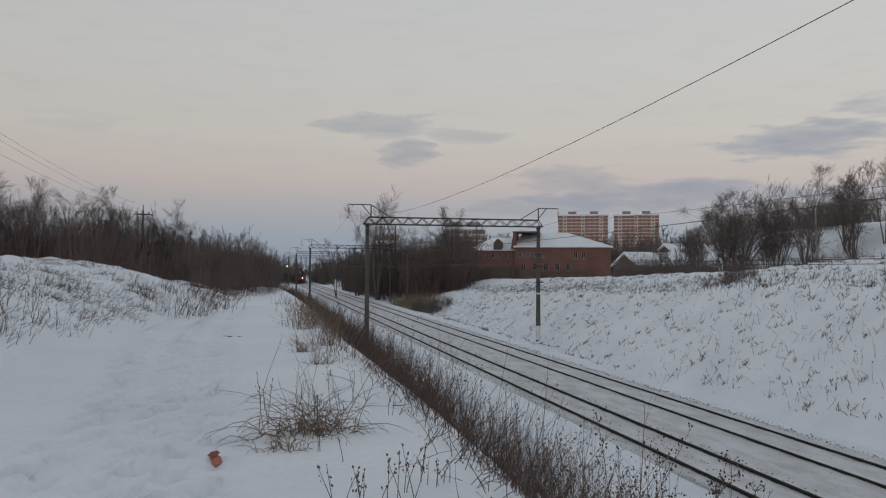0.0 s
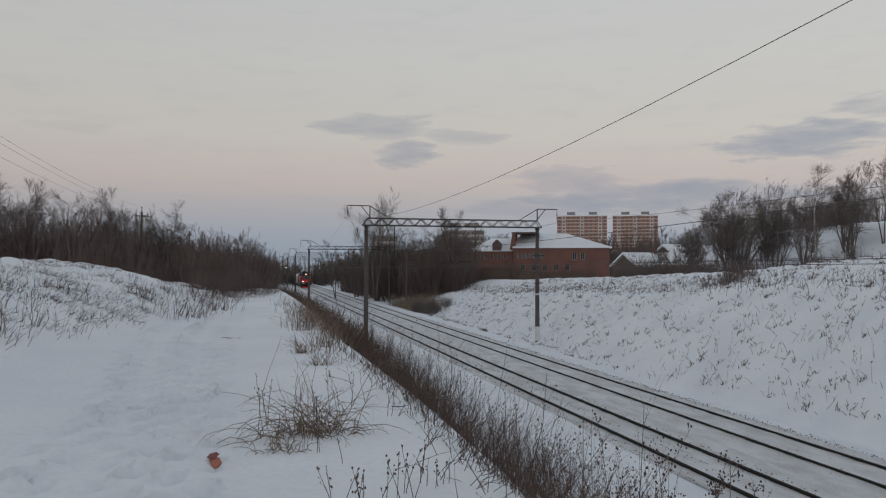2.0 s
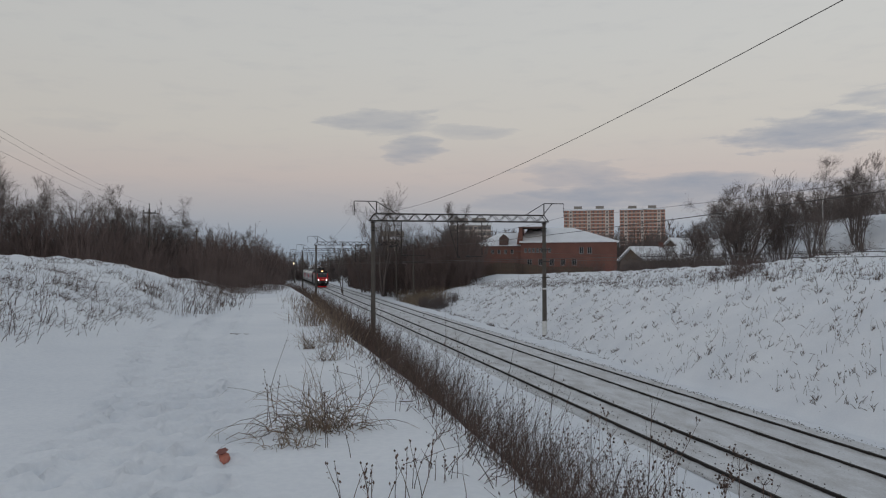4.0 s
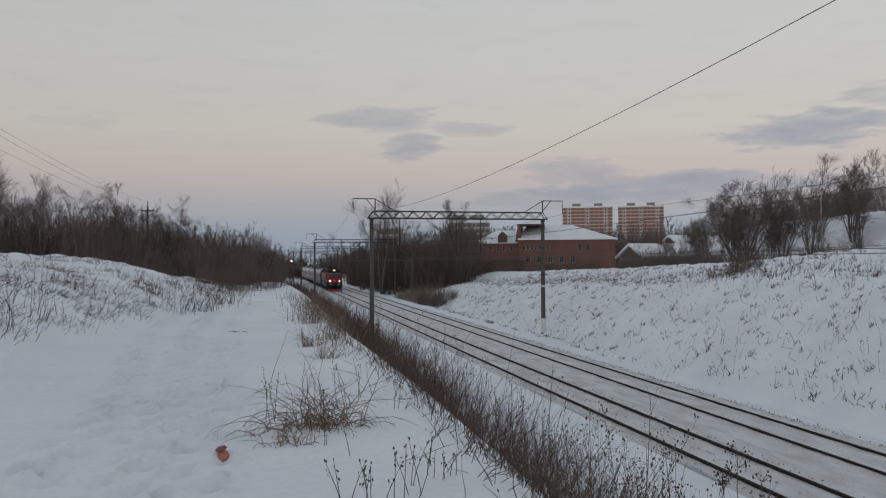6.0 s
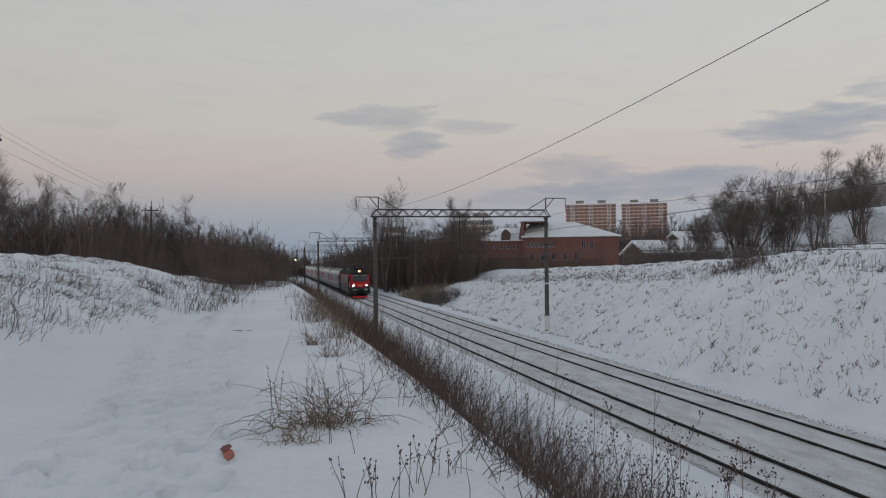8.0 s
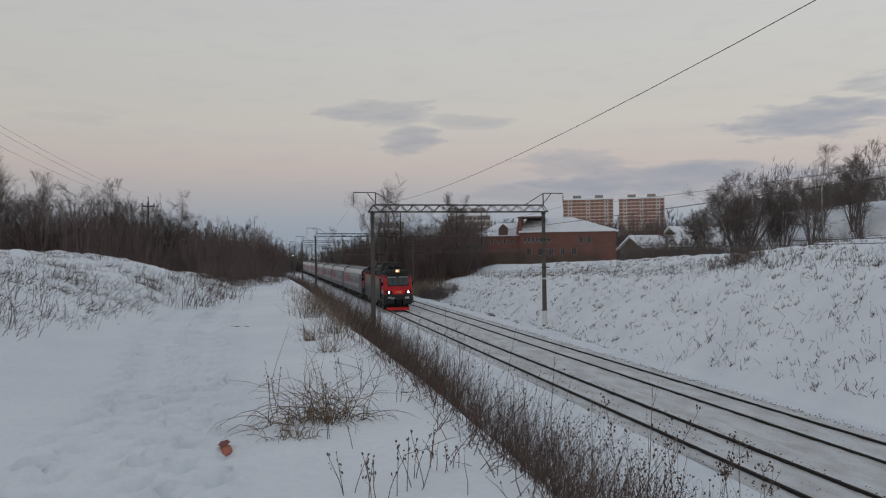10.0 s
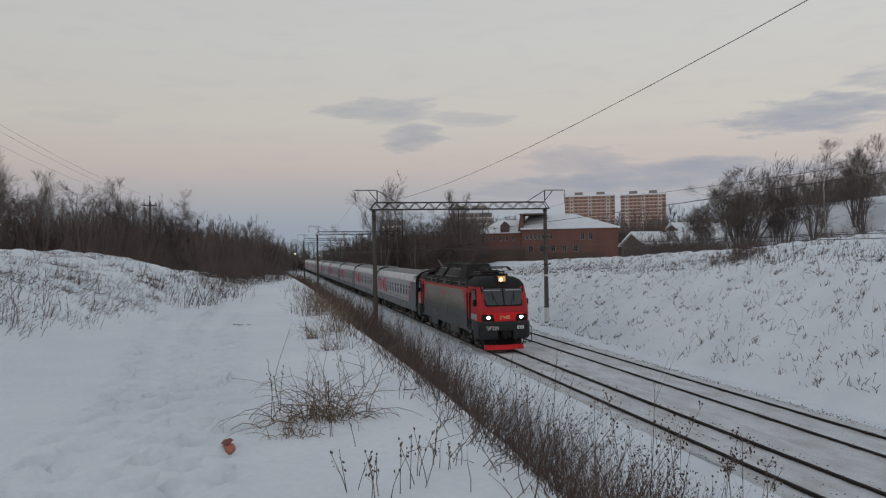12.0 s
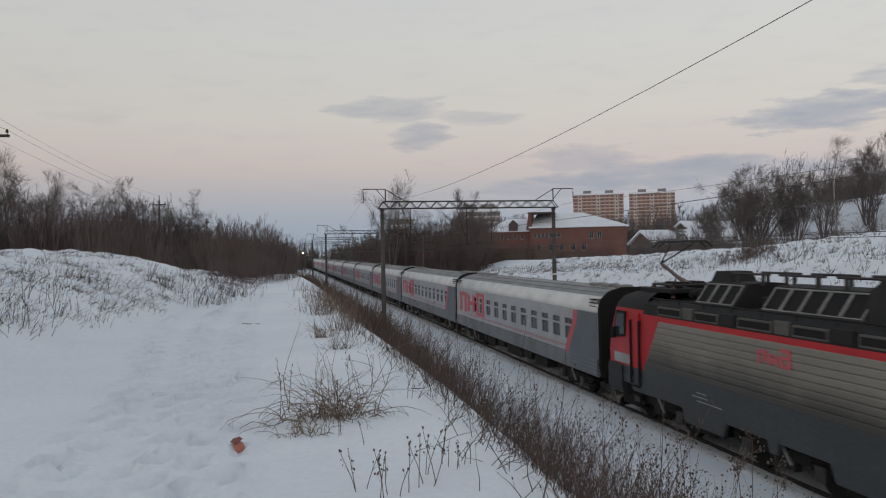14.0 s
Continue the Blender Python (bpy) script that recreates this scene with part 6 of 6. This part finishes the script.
# ---- patches of shrub and reed ----
thicket("shrub_patch", [(7.9 + rw.uniform(0, 4.6), 106 + rw.uniform(0, 7), rw.uniform(0.27, 0.42)) for _ in range(64)], "dark low shrubs in the snow beyond the far track", BARK, "shrubs")
thicket("shrub_patch", [(18.6 + 4.6 * f + rw.normal(0, 0.5), 50.5 + 3.5 * f + rw.normal(0, 0.9), rw.uniform(0.16, 0.32)) for f in rw.uniform(0, 1, 34)], "brown bramble patch on the far bank", BARK_RED, "shrubs")
thicket("shrub_patch", [(-16.9 + 2.6 * f + rw.normal(0, 0.35), 44 + 9 * f + rw.uniform(-2, 4), rw.uniform(0.13, 0.3)) for f in rw.uniform(0, 1, 52)], "low brown shrubs at the foot of the snowy bank", BARK_RED, "shrubs")
thicket("shrub_patch", [(-15.2 + rw.normal(0, 1.1) + 0.05 * (60 - q), q, rw.uniform(0.25, 0.45)) for q in rw.uniform(50, 80, 40)], "brown low shrubs at the end of the path", BARK_RED, "shrubs")
n = 1600
x, y = rw.uniform(7.5, 12.5, n), rw.uniform(112, 134, n)
stalks("reeds", on_ground(x, y), rw.uniform(1.0, 2.2, n), np.full(n, 0.016), "pale brown dry reeds beyond the far track", STRAW_PALE, "reeds", 0.12, 0.02, 1, 0.3, seg=2)


# ---- things close to the camera ----
def tussock(x, y, n, wide, high, label, mat, droop=0.2):
    """One clump of dry grass with arching blades."""
    t = thing("grass_tussock", pose(x, y, gz(x, y)), label, "grass clump", "grass clumps")
    rnd = np.random.default_rng(int(abs(x * 1000 + y * 77)))
    for k, (nm, frac, dr, h) in enumerate((("blade_clump", 0.82, droop, 0.85), ("stem_clump", 0.18, droop * 0.2, 1.05))):
        m = int(n * frac)
        p = np.stack([rnd.normal(0, wide * 0.25, m), rnd.normal(0, wide * 0.13, m), np.full(m, -0.04)], 1)
        p[:, 2] += ground(x + p[:, 0], y + p[:, 1]) - gz(x, y)
        d = np.stack([rnd.normal(0, 0.26, m) + p[:, 0] * 0.5, rnd.normal(0, 0.24, m), np.ones(m)], 1)
        nodes, rad, _ = chain(p, d, high * h * rnd.uniform(0.45, 1.1, m), np.full(m, 0.0046), rnd, seg=6, droop=dr, wander=0.24)
        bits = [chain_tubes(nodes, rad)]
        n1, r1, _ = side(nodes, rad, 2, rnd, np.full(m, high * 0.28), 0.6, -0.1, 0.3, droop=dr)
        bits.append(chain_tubes(n1, r1))
        v, f = merge(bits)
        tagged(arrays(nm, v, f, mat, t), kind="stuff")
    return t


tussock(-12.85, 7.75, 150, 0.85, 1.05, "clump of dry arching brown grass in the snow", STRAW, 0.36)
tussock(-13.12, 7.15, 60, 0.45, 0.32, "flattened dry grass at the foot of a clump", STRAW_PALE, 0.35)
tussock(-12.35, 13.2, 45, 0.5, 0.55, "small clump of dry grass beside the path", STRAW, 0.1)
tussock(-12.55, 15.5, 55, 0.5, 0.6, "small clump of dry grass beside the path", STRAW, 0.1)
tussock(-12.0, 16.6, 60, 0.7, 0.8, "clump of dry grass beside the path", STRAW, 0.12)
tussock(-12.15, 21, 90, 0.9, 0.95, "clump of dry brown grass beside the path", STRAW, 0.12)
tussock(-11.9, 24.5, 90, 0.9, 0.95, "clump of dry brown grass beside the path", STRAW, 0.12)


def weed(x, y, h, stems, label, umbel=False, spire=False):
    """A dry weed: thin stems, short side shoots, seed heads or umbels."""
    t = thing("dry_weed", pose(x, y, gz(x, y)), label, "dry weed", "dry weeds")
    rnd = np.random.default_rng(int(abs(x * 913 + y * 357)) + stems)
    p = np.stack([rnd.normal(0, 0.05, stems), rnd.normal(0, 0.05, stems), np.full(stems, -0.05)], 1)
    d = np.stack([rnd.normal(0.02, 0.16, stems), rnd.normal(0, 0.12, stems), np.ones(stems)], 1)
    nodes, rad, end = chain(p, d, h * rnd.uniform(0.65, 1.0, stems), np.full(stems, 0.0034 if not umbel else 0.005), rnd, seg=5, wander=0.06, tip=0.45)
    v, f = chain_tubes(nodes, rad, 4)
    tagged(arrays("stem", v, f, WEED, t), kind="stuff")
    bits, tips = [], [nodes[-1]]
    n1, r1, _ = side(nodes, rad, 26 if spire else 2 if umbel else 4, rnd, np.full(stems, h * (0.09 if spire else 0.2)), 0.45, 0.6, 0.45, thin=0.65)
    bits.append(chain_tubes(n1, r1))
    tips.append(n1[-1])
    q = np.concatenate(tips)
    if umbel:
        idx = np.repeat(np.arange(len(q)), 9)
        dd = rnd.normal(0, 0.7, (len(idx), 3)) + np.array([0, 0, 0.9])
        n2, r2, _ = chain(q[idx], dd, rnd.uniform(0.05, 0.1, len(idx)), np.full(len(idx), 0.0022), rnd, seg=2)
        bits.append(chain_tubes(n2, r2))
        q, k0 = n2[-1], 0.008
    else:
        k0 = 0.0075
    k = k0 * rnd.uniform(0.6, 1.25, len(q))
    up = np.array([[0, 0, 1.0]]) + rnd.normal(0, 0.3, (len(q), 3))
    bits.append(tubes(q - up * k[:, None] * 0.8, q + up * k[:, None] * 0.3, k * 0.35, k, 6))
    bits.append(tubes(q + up * k[:, None] * 0.3, q + up * k[:, None] * 1.5, k, k * 0.3, 6))
    v, f = merge(bits)
    tagged(arrays("seed_spray", v, f, WEED, t), kind="stuff")
    return t


for x, y, h, n in ((-12.80, 5.35, 0.42, 3), (-12.68, 5.1, 0.4, 3), (-12.58, 5.2, 0.45, 3), (-12.36, 5.3, 0.5, 4), (-12.3, 5.6, 0.42, 2), (-12.05, 5.7, 0.25, 3), (-12.62, 6.6, 0.45, 1), (-12.75, 7.0, 0.75, 2), (-13.35, 7.9, 0.75, 2), (-13.25, 8.3, 0.6, 2), (-12.5, 8.8, 0.8, 2), (-12.3, 9.4, 0.6, 2), (-11.9, 8.6, 0.4, 2)):
    weed(x, y, h, n, "thin dry weed with dark seed heads in the snow")
for x, y, h, n in ((-10.75, 7.2, 0.9, 5), (-10.5, 7.8, 1.0, 5), (-10.3, 6.8, 0.9, 4), (-10.0, 7.4, 1.0, 5), (-9.7, 8.4, 1.1, 5), (-9.4, 7.6, 1.1, 5), (-9.0, 9.0, 1.2, 5), (-8.7, 8.0, 1.2, 4), (-10.9, 9.5, 0.9, 6), (-10.6, 10.8, 1.0, 6), (-10.2, 10.0, 1.0, 5), (-8.2, 9.8, 1.2, 4), (-7.8, 8.8, 1.2, 4), (-10.27, 5.17, 2.05, 1), (-10.5, 9.7, 2.0, 1)):
    weed(x, y, h, n, "tall brown dry weed on the slope of the cutting")
for x, y, h, n in ((-8.55, 9.2, 1.75, 2), (-7.9, 9.4, 1.45, 2), (-7.4, 9.7, 1.4, 3), (-7.1, 9.2, 1.3, 3), (-10.43, 5.27, 1.4, 1), (-10.22, 5.15, 1.5, 1), (-10.06, 5.05, 1.8, 1), (-9.92, 4.96, 1.7, 1), (-9.8, 4.86, 1.8, 1), (-9.6, 5.2, 1.9, 2), (-8.9, 12.0, 1.5, 2), (-6.9, 10.2, 1.2, 2)):
    weed(x, y, h, n, "tall dry umbel weed on the slope of the cutting", True)

for x, y, h in ((-10.57, 5.9, 1.45), (-9.5, 8.2, 1.6), (-10.4, 9.6, 1.2), (-8.3, 10.5, 1.3), (-9.9, 7.4, 1.1), (-7.6, 9.9, 1.2), (-10.7, 11.5, 1.2), (-9.6, 12.5, 1.3)):
    weed(x, y, h, 2, "dry mugwort spire with dense dark seed heads", spire=True)


PINK = material("faded_pink_plastic", (0.52, 0.20, 0.14), (0.36, 0.11, 0.08), 0.6, 8, 40, spots=0.7, bump=0.4)
PINK_DARK = material("brown_red_plastic", (0.20, 0.06, 0.045), (0.12, 0.04, 0.035), 0.6, 8, 40)


def litter_bag(x, y):
    t = thing("litter_bag", Matrix.LocRotScale((x, y, gz(x, y) - 0.03), Euler((0.15, -0.35, 0.5)), (0.72, 0.72, 0.62)), "crumpled faded pink plastic bag with a tied brown top", "plastic bag")
    r = random.Random(8)
    rings = []
    for z, q in ((0.0, 0.055), (0.03, 0.078), (0.07, 0.075), (0.11, 0.055), (0.135, 0.03)):
        rings.append([(q * math.cos(a) * (1 + r.uniform(-0.16, 0.16)), q * math.sin(a) * (1 + r.uniform(-0.16, 0.16)), z + r.uniform(-0.008, 0.008)) for a in [k * math.pi / 7 for k in range(14)]])
    bm = B()
    loft(bm, rings)
    part("bag_body", bm, PINK, t, smooth=False)
    bm = B()
    rings = []
    for z, q in ((0.125, 0.026), (0.14, 0.024), (0.155, 0.045), (0.172, 0.06)):
        rings.append([(q * math.cos(a) * (1 + 0.3 * (k % 2)), q * math.sin(a) * (1 + 0.3 * (k % 2)), z) for k, a in enumerate([k * math.pi / 6 for k in range(12)])])
    loft(bm, rings)
    part("tied_top", bm, PINK_DARK, t, "brownish tied top")


litter_bag(-13.68, 6.85)


def stick(x, y, ln, turn, r, label):
    t = link("stick", B(), WEED)
    bm = B()
    p = Vector((-ln / 2, 0, 0.02))
    rr = random.Random(int(ln * 100))
    for k in range(5):
        q = p + Vector((ln / 5, rr.uniform(-0.03, 0.03), rr.uniform(-0.008, 0.012)))
        rod(bm, p, q, r * (1 - k * 0.12), r * (1 - (k + 1) * 0.12), 6)
        p = q
    bm.to_mesh(t.data)
    bm.free()
    t.matrix_basis = pose(x, y, gz(x, y), 0, 0, turn)
    tagged(t, label, "stick")


stick(-14.0, 18.9, 0.42, -8, 0.014, "short bare stick lying on the snowy path")
stick(-11.75, 9.4, 0.3, 0, 0.008, "thin twig lying in the snow by the slope")
stick(-11.55, 8.0, 0.35, 30, 0.007, "thin twig lying in the snow by the slope")
t = thing("wooden_post", pose(-19.8, 75, gz(-19.8, 75)), "slim weathered post before the thicket", "post")
bm = B()
rod(bm, (0, 0, -0.4), (0, 0, 9.3 - gz(-19.8, 75)), 0.06, 0.05, 6)
part("shaft", bm, WOOD, t)
bm = B()
box(bm, -0.2, -0.04, 8.9 - gz(-19.8, 75), 0.2, 0.04, 9.0 - gz(-19.8, 75))
part("crossbar", bm, WOOD, t)


motions()
